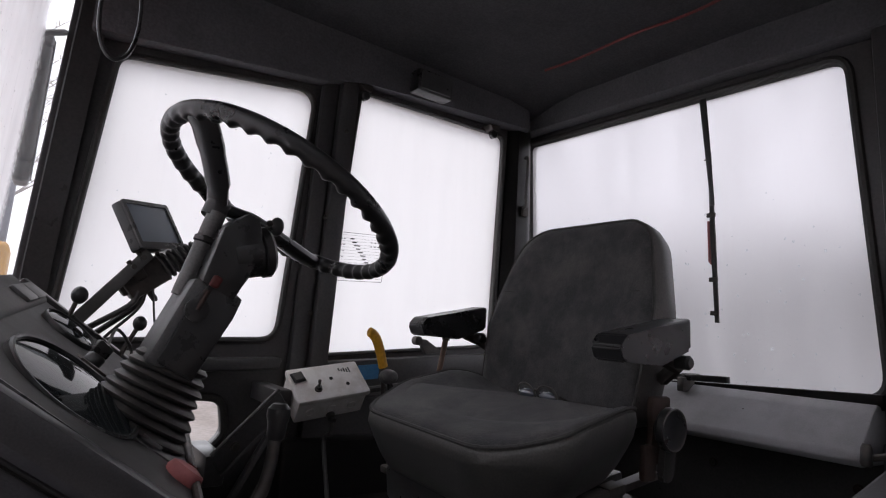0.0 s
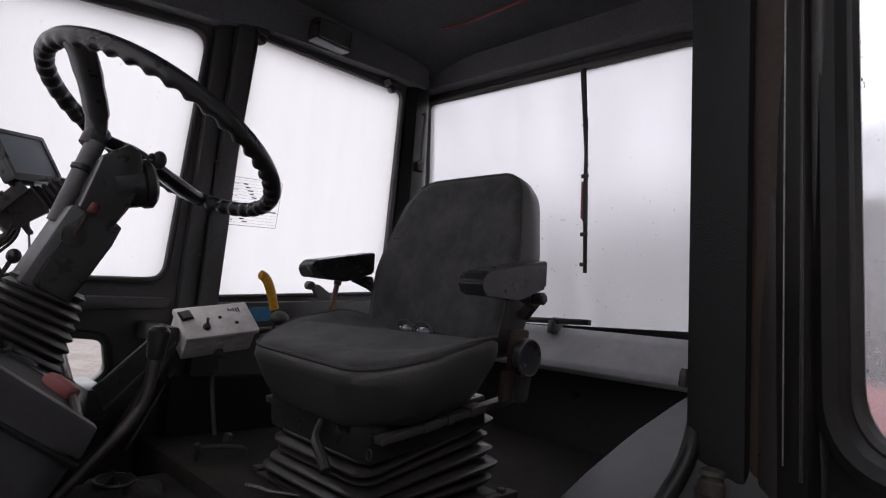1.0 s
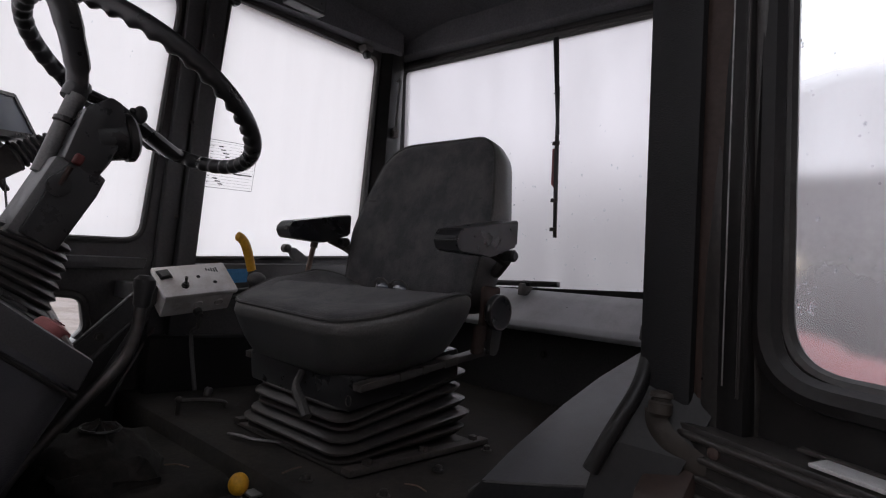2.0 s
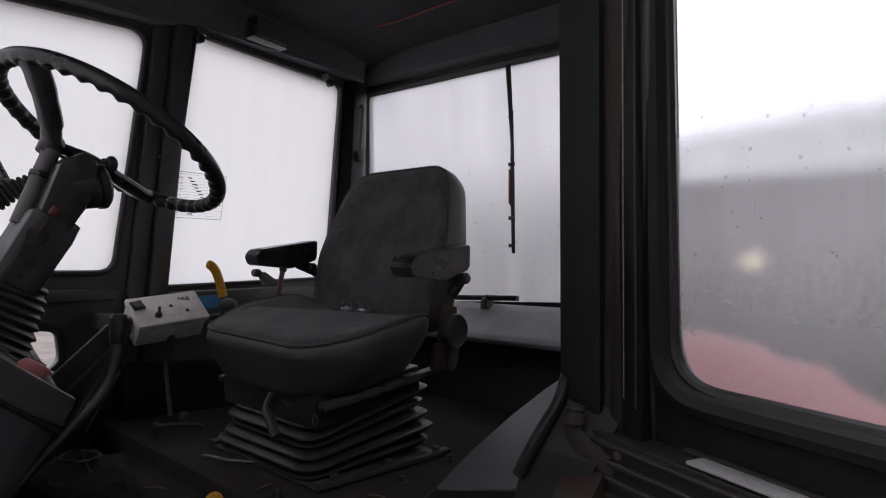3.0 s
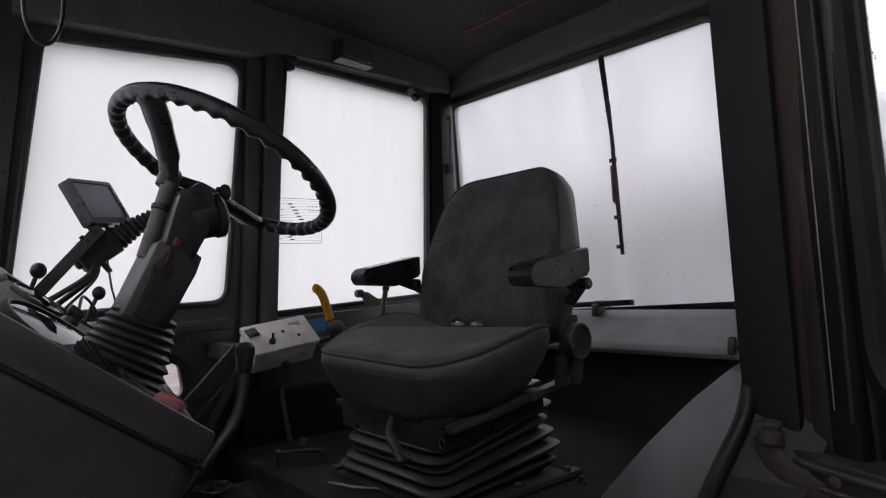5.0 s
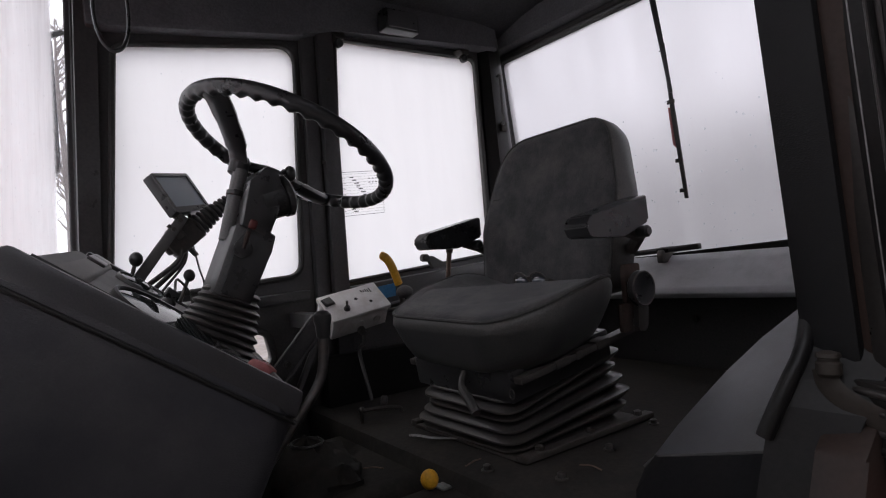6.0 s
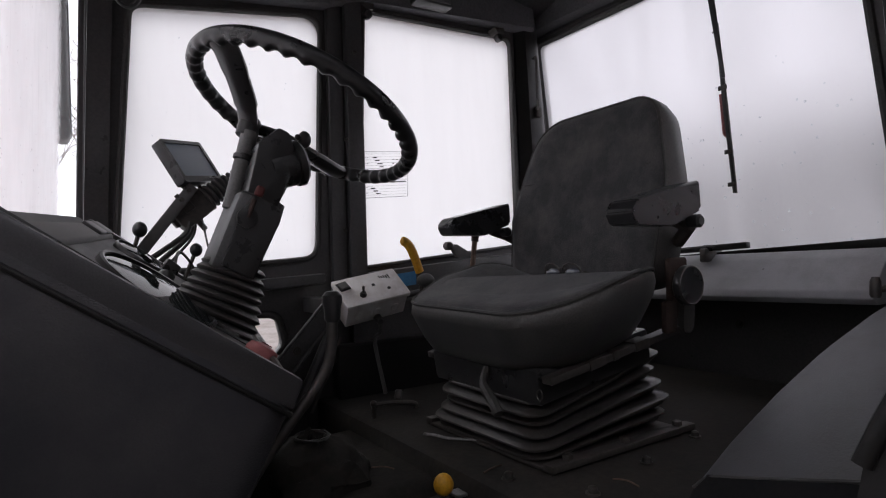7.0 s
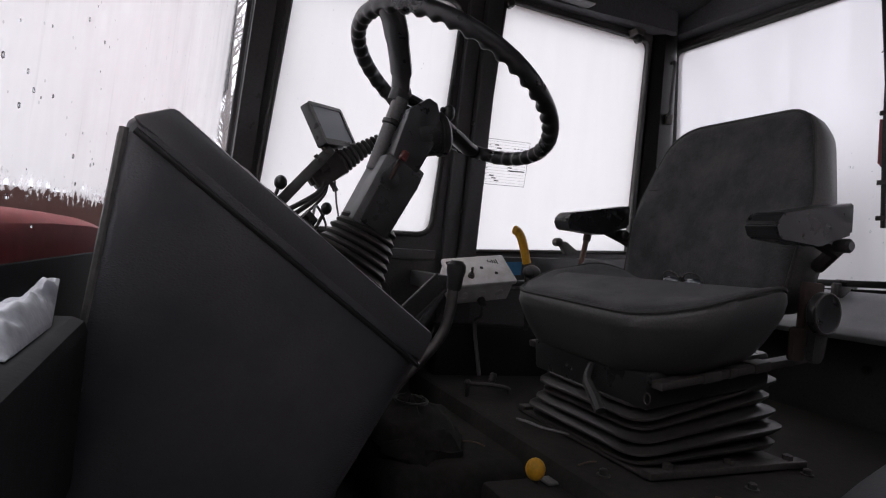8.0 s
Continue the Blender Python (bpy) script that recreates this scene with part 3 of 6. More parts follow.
single("ceiling", bm, HEADLINER, (0.5, 0.7, 2.4), "dark cloth roof lining with a shallow dome", "ceiling", kind="structure")
single("door_header", block((-0.40, -0.06, 2.30), (0.47, 0.02, 2.46), 0.012), FRAME_PAINT, (0.0, 0, 2.3), "black painted beam over the doorway", "beam", kind="structure")

# floor: the low foot space and the raised seat platform
single("floor", block((-0.40, -0.04, 0.97), (1.40, 1.36, 1.035), 0.006), FLOOR_MAT, (0.4, 0.6, 0.97), "dirty dark cab floor", "floor", kind="structure")
platform = single("seat_platform", block((0.36, 0.26, 1.03), (1.36, 1.30, 1.165), 0.015), FLOOR_MAT, (0.8, 0.7, 1.03), "raised muddy floor under the seat", "floor", kind="structure")
part("tunnel", block((0.10, 0.70, 1.03), (0.40, 1.12, 1.13), 0.04, 3), FLOOR_MAT, platform)
part("step", block((0.24, 0.42, 1.03), (0.50, 0.66, 1.13), 0.01), FLOOR_MAT, platform)
for x, y in ((0.40, 0.56), (0.62, 0.47), (0.80, 0.50), (0.46, 0.44)):
    part("bolt", lathe([(0.011, 0), (0.011, 0.003), (0.007, 0.003), (0.007, 0.010), (0.004, 0.012)], (x, y, 1.165), (0, 0, 1), 10), DARK_STEEL, platform)

# ledge behind the seat with its vinyl cover
shelf = single("rear_ledge", prism([(1.42, 1.372), (1.255, 1.374), (1.235, 1.388), (1.238, 1.405), (1.315, 1.478), (1.34, 1.496), (1.42, 1.478)], 0.365, 1.30,
                                   lambda u, v, w: Vector((u, w, v + 0.02 * (0.9 - w) * 0.8)), 0.004), GREY_VINYL, (1.33, 0.8, 1.37),
               "grey vinyl covered ledge below the rear window", "ledge", kind="structure")
for y in (0.62, 1.0):
    part("fixing", lathe([(0.003, 0), (0.003, 0.002)], (1.29, y, 1.456), (-0.7, 0, 0.7), 8), RUST, shelf)

# wheel arch cover beside the doorway
arch = []
for x, z in ((0.44, 1.04), (0.445, 1.16), (0.452, 1.225), (0.475, 1.25), (0.56, 1.29), (0.68, 1.335), (0.80, 1.372), (0.95, 1.408), (1.15, 1.44), (1.36, 1.455)):
    y0 = max(0.03, 0.02 + 0.34 * (x - 0.47) - 0.02)
    y1 = max(0.285, y0 + 0.06)
    z -= 0.014 * min(1.0, (z - 1.04) / 0.2)
    lift = 0.27 * max(0.0, 1 - max(0.0, x - 0.48) / 0.5) * min(1.0, (z - 1.04) / 0.18)
    arch.append([(x, y0, z - 0.01 + lift * (y1 - y0)), (x, 0.5 * (y0 + y1), z - 0.003 + lift * 0.5 * (y1 - y0)), (x, y1 - 0.02, z + lift * 0.02), (x, y1, z - 0.018), (x, y1 + 0.005, 1.04), (x, y0, 1.035)])
arch_ob = single("wheel_arch_cover", loft(arch[3:]), ARCH_VINYL, (0.9, 0.15, 1.04), "worn dark grey vinyl over the wheel arch", "cover", kind="structure")
part("front_panel", loft([[(x - 0.002, y, z) for x, y, z in ring] for ring in arch[:4]]), MATTE_BLACK, arch_ob, "black vinyl front panel")
crease = [(0.473, y, 1.233 + 0.27 * (0.285 - y)) for y in (0.04, 0.10, 0.16, 0.22, 0.262)]
part("seam", tube(smooth_path(crease + [(0.472, 0.284, 1.221)], 6), 0.0022, 6), SEAM, arch_ob)

# ---------- doorway post and the open door ----------
def on_post(y, z, x=0.0):
    """Across the rear door post, which leans a little to the front at the top."""
    return Vector((0.405 - 0.105 * (z - 1.5) + x, y, z))


post = thing("door_post", (0.42, 0.02, 1.0), "worn black and brown steel door post with vinyl trim", "post", kind="structure", shift=(0.014, -0.026, 0))
part("vinyl_trim", prism([(0.010, 1.0), (0.064, 1.0), (0.064, 2.42), (0.010, 2.42)], -0.005, 0.10, lambda y, z, x: on_post(y, z, x), 0.006), POST_VINYL, post, "black creased vinyl trim")
part("steel_post", prism([(-0.028, 1.0), (0.012, 1.0), (0.012, 2.42), (-0.028, 2.42)], 0.004, 0.10, lambda y, z, x: on_post(y, z, x), 0.006), POST_BROWN, post, "brown rubbed steel post")
part("seal", tube([on_post(-0.040, 1.30, 0.014), on_post(-0.038, 2.42, 0.012)], 0.010, 10), DOOR_RUBBER, post, "black rubber door seal")
part("lower_post", block((0.452, -0.03, 0.98), (0.50, 0.06, 1.40), 0.012), DOOR_PAINT, post, "rusty lower post")
SEAL_AT = [(0.418, 0.055, 1.47), (0.410, 0.058, 1.435), (0.398, 0.060, 1.414), (0.381, 0.065, 1.392), (0.368, 0.074, 1.365), (0.360, 0.086, 1.333)]
part("door_seal", tube(smooth_path(SEAL_AT, 6), 0.0085, 10), DOOR_PAINT, post, "black rubber edge seal")
kick = []
for k, p in enumerate(SEAL_AT + [(0.345, 0.094, 1.27), (0.33, 0.10, 1.18), (0.32, 0.10, 1.04)]):
    wide = 0.072
    kick.append([Vector(p) + Vector(d) for d in ((0.004, 0.0, 0.0), (0.020, -wide, -0.004), (0.030, -wide, -0.004), (0.012, 0.0, 0.0))])
part("kick_plate", loft(kick), DOOR_PAINT, post, "black scuffed plate under the seal", smooth=False)
part("sill_plate", prism([(0.16, 1.02), (0.42, 1.02), (0.42, 1.37), (0.36, 1.33), (0.28, 1.16)], -0.005, 0.04, lambda u, v, w: Vector((u, w, v)), 0.004), POST_BROWN, post, "brown scuffed sill plate")
hinge = part("hinge", lathe([(0.007, -0.004), (0.0115, 0.0), (0.0115, 0.010), (0.0095, 0.012), (0.0095, 0.015), (0.0115, 0.016), (0.0105, 0.020), (0.004, 0.022), (0.002, 0.022)], (0.386, 0.030, 1.400), (0.05, 0, 1), 18), BRACKET, post, "worn bare hinge pin")
part("strap", tube(smooth_path([(0.386, 0.034, 1.404), (0.386, 0.031, 1.389), (0.386, 0.018, 1.375), (0.391, -0.004, 1.361), (0.396, -0.024, 1.352)], 6), 0.0115, 10, flat=0.18, up=(1, 0, 0)), BRACKET, hinge, "curved rusty strap")

HINGE = Vector((0.418, -0.022, 0.0))
DOOR_SHIFT = Vector((0.030, -0.020, -0.004))
DOOR_DIR = Vector((-0.30, -0.954, 0)).normalized()
DOOR_IN = Vector((-0.954, 0.30, 0)).normalized()


def on_door(s, z, d=0.0):
    """The opened door: s from the hinge edge outwards, z up, d towards the cab's inside face."""
    return HINGE + DOOR_DIR * s + DOOR_IN * d + Vector((0.0, 0.0, z)) + Vector((-0.08 * (z - 1.5), 0.012 * (z - 1.5), 0))


DOOR_WINDOW = rounded([(0.052, 1.458), (0.66, 1.44), (0.64, 2.25), (0.040, 2.25)], [0.06, 0.06, 0.05, 0.05], 8)
door = thing("door_1", on_door(0.0, 1.0), "open black cab door with a misted window", "door", kind="structure", shift=DOOR_SHIFT)
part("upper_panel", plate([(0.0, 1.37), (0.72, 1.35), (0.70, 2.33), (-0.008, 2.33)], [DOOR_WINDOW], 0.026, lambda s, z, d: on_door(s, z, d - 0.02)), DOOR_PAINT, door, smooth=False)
part("inner_rim", tube([on_door(p[0], p[1], 0.008) for p in rounded([(0.040, 1.445), (0.675, 1.425), (0.652, 2.263), (0.030, 2.263)], 0.065, 8)], 0.014, 8, closed=True), DOOR_PAINT, door)
part("gasket", tube([on_door(p[0], p[1], -0.002) for p in DOOR_WINDOW], 0.008, 8, closed=True), DOOR_RUBBER, door, "black rubber window seal")
pane = part("pane", plate(DOOR_WINDOW, [], 0.004, lambda s, z, d: on_door(s, z, d - 0.014)), DOOR_GLASS, door, "misted glass with droplets", smooth=False)
pane.visible_shadow = False
part("mirror_frame", prism([(0.004, 1.37), (0.034, 1.37), (0.022, 2.3), (-0.006, 2.3)], 0.006, 0.03, on_door, 0.006), DOOR_PAINT, door)
part("glossy_strip", prism([(-0.012, 1.36), (0.008, 1.36), (-0.002, 2.3), (-0.014, 2.3)], 0.012, 0.03, on_door, 0.004), DOOR_RUBBER, door)
part("bright_trim", tube([on_door(0.0165, z, 0.0375) for z in (1.44, 1.6, 1.9, 2.3)], 0.0008, 8), SPANNER_STEEL, door, "thin bright metal strip")
part("seal_lip", tube([on_door(0.029, z, 0.033) for z in (1.43, 1.6, 1.9, 2.3)], 0.0016, 6), DOOR_RUBBER, door, "black seal edge")
def rail_z(run):
    """The top of the door's bottom rail, which falls away from the hinge."""
    return 1.399 - 0.060 * run


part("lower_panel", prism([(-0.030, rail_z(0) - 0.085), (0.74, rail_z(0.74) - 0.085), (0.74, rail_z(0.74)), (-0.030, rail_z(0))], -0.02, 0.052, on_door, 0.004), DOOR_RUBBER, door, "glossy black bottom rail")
part("channel", prism([(0.02, rail_z(0) - 0.002), (0.74, rail_z(0.74) - 0.002), (0.74, rail_z(0.74) + 0.004), (0.02, rail_z(0) + 0.003)], -0.018, 0.002, on_door, 0.002), DOOR_PAINT, door)
for i in range(4):
    z = 0.010 + 0.0185 * i
    part("rib", tube([on_door(-0.028, rail_z(0) - z, 0.052), on_door(0.72, rail_z(0.72) - z, 0.052)], 0.0042, 10), DOOR_RUBBER, door, "thin black moulded rib")
part("ledge_strip", prism([(0.102, rail_z(0.102) + 0.0005), (0.72, rail_z(0.72) + 0.0005), (0.72, rail_z(0.72) + 0.004), (0.102, rail_z(0.102) + 0.004)], 0.022, 0.051, on_door, 0.0008), STRIP_METAL, door, "scratched aluminium strip")
part("ledge_strip", prism([(0.075, rail_z(0.075) + 0.0005), (0.72, rail_z(0.72) + 0.0005), (0.72, rail_z(0.72) + 0.004), (0.075, rail_z(0.075) + 0.004)], 0.006, 0.017, on_door, 0.0008), DARK_STEEL, door, "dull narrow metal strip")
part("bolt", lathe([(0.006, 0), (0.006, 0.003), (0.003, 0.005)], on_door(0.022, 1.379, 0.053), DOOR_IN, 10), RUST, door)
straw = on_door(0.0, 1.435, 0.02) + DOOR_SHIFT
single("straw", tube(smooth_path([straw, straw + Vector((-0.004, -0.008, -0.012)), straw + Vector((-0.006, -0.018, -0.018))], 4), 0.0013, 5), BROWN_STEM, straw, "dry bent stalk caught in the door edge", "straw")

# ---------- seat ----------
SEAT_Y = 0.70
seat = thing("driver_seat", (0.62, SEAT_Y, 1.165), "dark fabric tractor seat on a ribbed suspension base", "seat", shift=(0.023, 0.03, 0.002))


def seat_z(x, y):
    """The cushion's top: rising to the back, with raised sides."""
    k = (y - SEAT_Y) / 0.26
    u = min(1.0, max(0.0, (x - 0.40) / 0.27))
    u = u * u * (3 - 2 * u)
    nose = min(1.0, max(0.0, (0.50 - x) / 0.12))
    return 1.425 + 0.125 * max(0.0, x - 0.36) + 0.044 * abs(k) ** 3 * u - 0.022 * (1 - k * k) * u - 0.010 * nose * nose + 0.0025 * noise.noise((x * 9, y * 9, 2))


CUSHION = rounded([(0.395, SEAT_Y - 0.18), (0.50, SEAT_Y - 0.255), (0.73, SEAT_Y - 0.225), (0.75, SEAT_Y + 0.25), (0.52, SEAT_Y + 0.262), (0.405, SEAT_Y + 0.20)], [0.12, 0.1, 0.10, 0.10, 0.1, 0.12], 7)
CUSHION_MID = Vector((0.58, SEAT_Y))


def ring_at(scale, dz, flat=None):
    out = []
    for p in CUSHION:
        q = CUSHION_MID + (p - CUSHION_MID) * scale
        z = seat_z(q.x, q.y) + dz if flat is None else flat + 0.16 * (q.x - 0.42)
        out.append(Vector((q.x, q.y, z)))
    return out


rows = [ring_at(0.98, -0.006), ring_at(0.955, 0.001)] + [ring_at(0.93 - 0.07 * k, 0.004 + 0.003 * min(1, k / 4)) for k in range(13)] + [ring_at(0.015, 0.007)]
part("seat_cushion", loft(rows), FABRIC, seat, "dusty dark grey woven fabric")
part("cushion_side", loft([ring_at(0.66, 0, 1.306), ring_at(0.74, 0, 1.309), ring_at(0.815, 0, 1.321), ring_at(0.885, 0, 1.345), ring_at(0.945, 0, 1.372), ring_at(0.985, 0, 1.393), ring_at(1.002, -0.026), ring_at(0.994, -0.012), ring_at(0.975, -0.006), ring_at(0.94, -0.02), ring_at(0.5, -0.06)]), SEAT_VINYL, seat, "scuffed dark vinyl skirt")
part("piping", tube([p + Vector((0, 0, 0.001)) for p in ring_at(0.985, -0.005)], 0.0035, 6, closed=True), SEAM, seat)

A = radians(11)
BACK = Vector((0.715, 0.715, 1.445))
BACK_UP, BACK_OUT = Vector((math.sin(A), 0, math.cos(A))), Vector((math.cos(A), 0, -math.sin(A)))
BACK_SHAPE = rounded([(-0.205, 0.0), (0.205, 0.0), (0.222, 0.20), (0.165, 0.405), (-0.175, 0.405), (-0.222, 0.20)], [0.05, 0.05, 0.25, 0.11, 0.085, 0.25], 7)


def back_ring(scale, w):
    c = Vector((0.0, 0.2))
    out = []
    for p in BACK_SHAPE:
        q = c + (p - c) * scale
        hollow = 0.018 * (1 - min(1.0, (q.x / 0.2) ** 2)) if w < 0.05 else 0
        lumbar = -0.012 * math.exp(-((q.y - 0.12) / 0.08) ** 2) if w < 0.05 else 0
        out.append(BACK + BACK_UP * q.y + BACK_OUT * (w + hollow + lumbar) + Vector((0, q.x, 0)))
    return out


part("backrest", loft([back_ring(0.985, 0.012), back_ring(0.95, 0.003), back_ring(0.88, -0.002), back_ring(0.7, -0.004), back_ring(0.45, -0.004), back_ring(0.2, -0.004), back_ring(0.02, -0.004)]), FABRIC, seat, "dark grey woven fabric")
part("back_shell", loft([back_ring(0.6, 0.060), back_ring(0.94, 0.051), back_ring(0.98, 0.014), back_ring(1.0, 0.022), back_ring(1.0, 0.058), back_ring(0.97, 0.085), back_ring(0.88, 0.10), back_ring(0.5, 0.105), back_ring(0.05, 0.105)]), SEAT_VINYL, seat, "grey vinyl sides and back")
part("piping", tube(back_ring(0.985, 0.010), 0.0032, 6, closed=True), SEAM, seat)
for v0 in (0.245,):
    line = []
    for k in range(17):
        u = -0.185 + 0.37 * k / 16
        hollow = 0.018 * (1 - min(1.0, (u / 0.2) ** 2))
        line.append(BACK + BACK_UP * v0 + BACK_OUT * (-0.003 + hollow) + Vector((0, u, 0)))
    part("stitching", tube(line, 0.0022, 5), SEAM, seat)

ARM = [(0.560, 1.580), (0.572, 1.558), (0.667, 1.556), (0.745, 1.583), (0.748, 1.637), (0.66, 1.617), (0.575, 1.598)]
for name, y0, y1, dz, dx in (("near", 0.418, 0.474, 0.0, 0.0), ("far", 0.938, 0.992, 0.010, -0.004)):
    pad = part("armrest", prism(rounded(ARM, 0.008, 3), y0, y1, lambda u, v, w, dz=dz, dx=dx: Vector((u + dx, w, v + dz)), 0.005), PLASTIC, seat, "smooth black moulded armrest")
    part("arm_bracket", tube([(0.70, (y0 + y1) / 2, 1.57 + dz), (0.75, (y0 + y1) / 2, 1.555 + dz), (0.79, (y0 + y1) / 2 + (0.05 if y0 < 0.7 else -0.05), 1.53)], 0.013, 8), DARK_STEEL, pad)
    part("pivot", lathe([(0.012, 0), (0.012, 0.02), (0.008, 0.024)], (0.725, y0 + 0.01, 1.563 + dz), (0, -1, 0), 14), PLASTIC, pad)

knob = part("adjuster_wheel", lathe([(0.020, 0), (0.033, 0.002), (0.037, 0.006), (0.037, 0.016), (0.034, 0.020), (0.026, 0.018), (0.010, 0.015), (0.004, 0.015)], (0.758, 0.470, 1.448), (0, -1, 0), 28), PLASTIC, seat, "black adjuster wheel with a shiny rim")
part("rim_ring", tube([(0.758 + 0.0345 * math.cos(t), 0.4515, 1.448 + 0.0345 * math.sin(t)) for t in (2 * math.pi * k / 32 for k in range(32))], 0.0024, 6, closed=True), STEEL, knob)
part("hinge_plate", join(block((0.735, 0.478, 1.385), (0.79, 0.492, 1.50), 0.006), block((0.715, 0.476, 1.36), (0.75, 0.49, 1.42), 0.006)), RUST, seat, "rusty hinge plate")
part("recline_lever", prism(rounded([(0.745, 1.36), (0.775, 1.36), (0.785, 1.42), (0.75, 1.42)], 0.012), 0.462, 0.474, lambda u, v, w: Vector((u, w, v)), 0.003), DARK_STEEL, seat)

SLOPE = Matrix.Translation((0.45, 0, 1.30)) @ pose(0, 0, 0, 0, -8.5, 0) @ Matrix.Translation((-0.45, 0, -1.30))
# slide rails, upper box and the folded rubber boot
part("upper_box", block((0.448, 0.528, 1.262), (0.74, 0.85, 1.325), 0.008, 2, Matrix.Translation((0.45, 0, 1.27)) @ pose(0, 0, 0, 0, -8.5, 0) @ Matrix.Translation((-0.45, 0, -1.27))), PLASTIC, seat)
for y in (0.512, 0.868):
    rail = part("slide_rail", block((0.45, y - 0.012, 1.302), (0.80, y + 0.012, 1.316), 0.003, 2, SLOPE), DARK_STEEL, seat, "worn metal slide rail")
    for x0, x1 in ((0.54, 0.58), (0.60, 0.615), (0.66, 0.70)):
        part("rail_clip", block((x0, y - 0.0145, 1.301), (x1, y + 0.0145, 1.319), 0.003, 2, SLOPE), DARK_STEEL, rail)
part("lock_ring", tube([(0.440 + 0.0 * k, 0.520 + 0.007 * math.cos(t), 1.286 + 0.009 * math.sin(t)) for k, t in enumerate(2 * math.pi * k / 20 for k in range(20))], 0.0013, 6, closed=True), STEEL, seat)
part("height_lever", tube(smooth_path([(0.44, 0.66, 1.31), (0.418, 0.642, 1.288), (0.412, 0.61, 1.265), (0.408, 0.588, 1.247)], 5), [0.007] * 6 + [0.0095] * 10, 8), RUBBER, seat, "black rubber sleeved lever")


def boot_ring(swell, z, rise):
    """A loop of the boot under the seat; rise lifts it towards the back."""
    pts = rounded([(0.455 - swell, 0.545 - swell), (0.765 + swell, 0.545 - swell), (0.765 + swell, 0.82 + swell), (0.455 - swell, 0.82 + swell)], 0.04, 6)
    return [Vector((p.x, p.y, z + rise * (p.x - 0.455) + 0.0035 * noise.noise((p.x * 14, p.y * 14, z * 9)) - 0.004 * math.sin((p.y - 0.545) * 11))) for p in pts]


for i in range(6):
    z = 1.275 - i * 0.0172
    k = 0.25 - 0.038 * i
    t = 0.006 * math.sin(i * 2.1) + 0.004 * i - 0.006
    part("boot_fold", loft([boot_ring(t - 0.022, z + 0.001, k), boot_ring(t - 0.006, z - 0.0005, k), boot_ring(t + 0.007, z - 0.004, k), boot_ring(t + 0.0125, z - 0.0085, k), boot_ring(t + 0.012, z - 0.0125, k), boot_ring(t + 0.004, z - 0.0155, k - 0.02), boot_ring(t - 0.012, z - 0.0165, k - 0.03), boot_ring(t - 0.022, z - 0.0168, k - 0.035)]), BELLOWS, seat, "dusty black rubber fold")
part("base_plate", block((0.435, 0.50, 1.165), (0.79, 0.86, 1.172), 0.003), DARK_STEEL, seat)
for y in (0.49, 0.85):
    part("base_rail", block((0.435, y, 1.166), (0.81, y + 0.025, 1.179), 0.003), DARK_STEEL, seat, "worn mounting rail")
part("base_box", block((0.475, 0.56, 1.17), (0.745, 0.80, 1.275), 0.01), PLASTIC, seat)
for x in (0.48, 0.62, 0.77):
    part("bolt", lathe([(0.009, 0), (0.009, 0.008), (0.004, 0.010)], (x, 0.503, 1.179), (0, 0, 1), 6), DARK_STEEL, seat)

# spectacles left on the cushion
specs = thing("spectacles", (0.675, 0.72, 1.459), "folded clear spectacles lying in the seat crease", "glasses", shift=(0.026, 0.024, 0))
for y, r, tz in ((0.724, 0.019, 0.2), (0.668, 0.019, -0.3)):
    c = Vector((0.668, y, 1.477))
    ring = [c + Vector((0.006 * math.sin(t * 2) * tz - 0.4 * r * math.sin(t), 1.25 * r * math.cos(t), r * math.sin(t))) for t in (2 * math.pi * k / 22 for k in range(22))]
    part("lens", ball(c, r, (0.42, 1.15, 0.5)), SPEC_LENS, specs, "shiny clear lens")
    part("rim", tube(ring, 0.0022, 6, closed=True), STEEL, specs)
part("bridge", tube(smooth_path([(0.668, 0.702, 1.482), (0.662, 0.695, 1.487), (0.668, 0.688, 1.481)], 4), 0.002, 6), DARK_STEEL, specs)
part("temple", tube(smooth_path([(0.668, 0.639, 1.480), (0.69, 0.634, 1.470), (0.712, 0.672, 1.464), (0.706, 0.73, 1.463)], 5), 0.002, 6), DARK_STEEL, specs)
part("temple", tube(smooth_path([(0.668, 0.752, 1.480), (0.688, 0.752, 1.470), (0.706, 0.705, 1.465), (0.703, 0.660, 1.463)], 5), 0.002, 6), DARK_STEEL, specs)

# ---------- dashboard console ----------


def on_dash(s, y, h=0.0):
    """The sloping dash face: s down the slope from its front edge, y across, h out of the face."""
    return Vector((-0.245 + 0.805 * s + 0.593 * h + 0.16 * (y - 0.44), y, 1.588 - 0.593 * s + 0.805 * h + 0.065 * (y - 0.44)))


DASH_N = Vector((0.593, 0, 0.805))
dash = thing("dashboard", (-0.15, 0.68, 1.035), "black vinyl sided dashboard console on the cab floor", "dashboard", shift=(0.009, 0.032, -0.01))
SIDE = [(-0.296, 1.586), (-0.257, 1.600), (0.027, 1.400), (0.014, 1.368), (-0.062, 1.225), (-0.115, 1.04), (-0.350, 1.04), (-0.325, 1.27)]


def dash_ring(y, drop=0.0, grow=0.0):
    out = []
    for i, (x, z) in enumerate(SIDE):
        d = drop if i in (0, 1, 2) else 0.0
        out.append(Vector((x - 0.593 * d + 0.16 * (y - 0.44) * min(1, max(0, (z - 1.04) / 0.3)), y, z - 0.805 * d + 0.065 * (y - 0.44) * min(1, max(0, (z - 1.04) / 0.3)))))
    return out


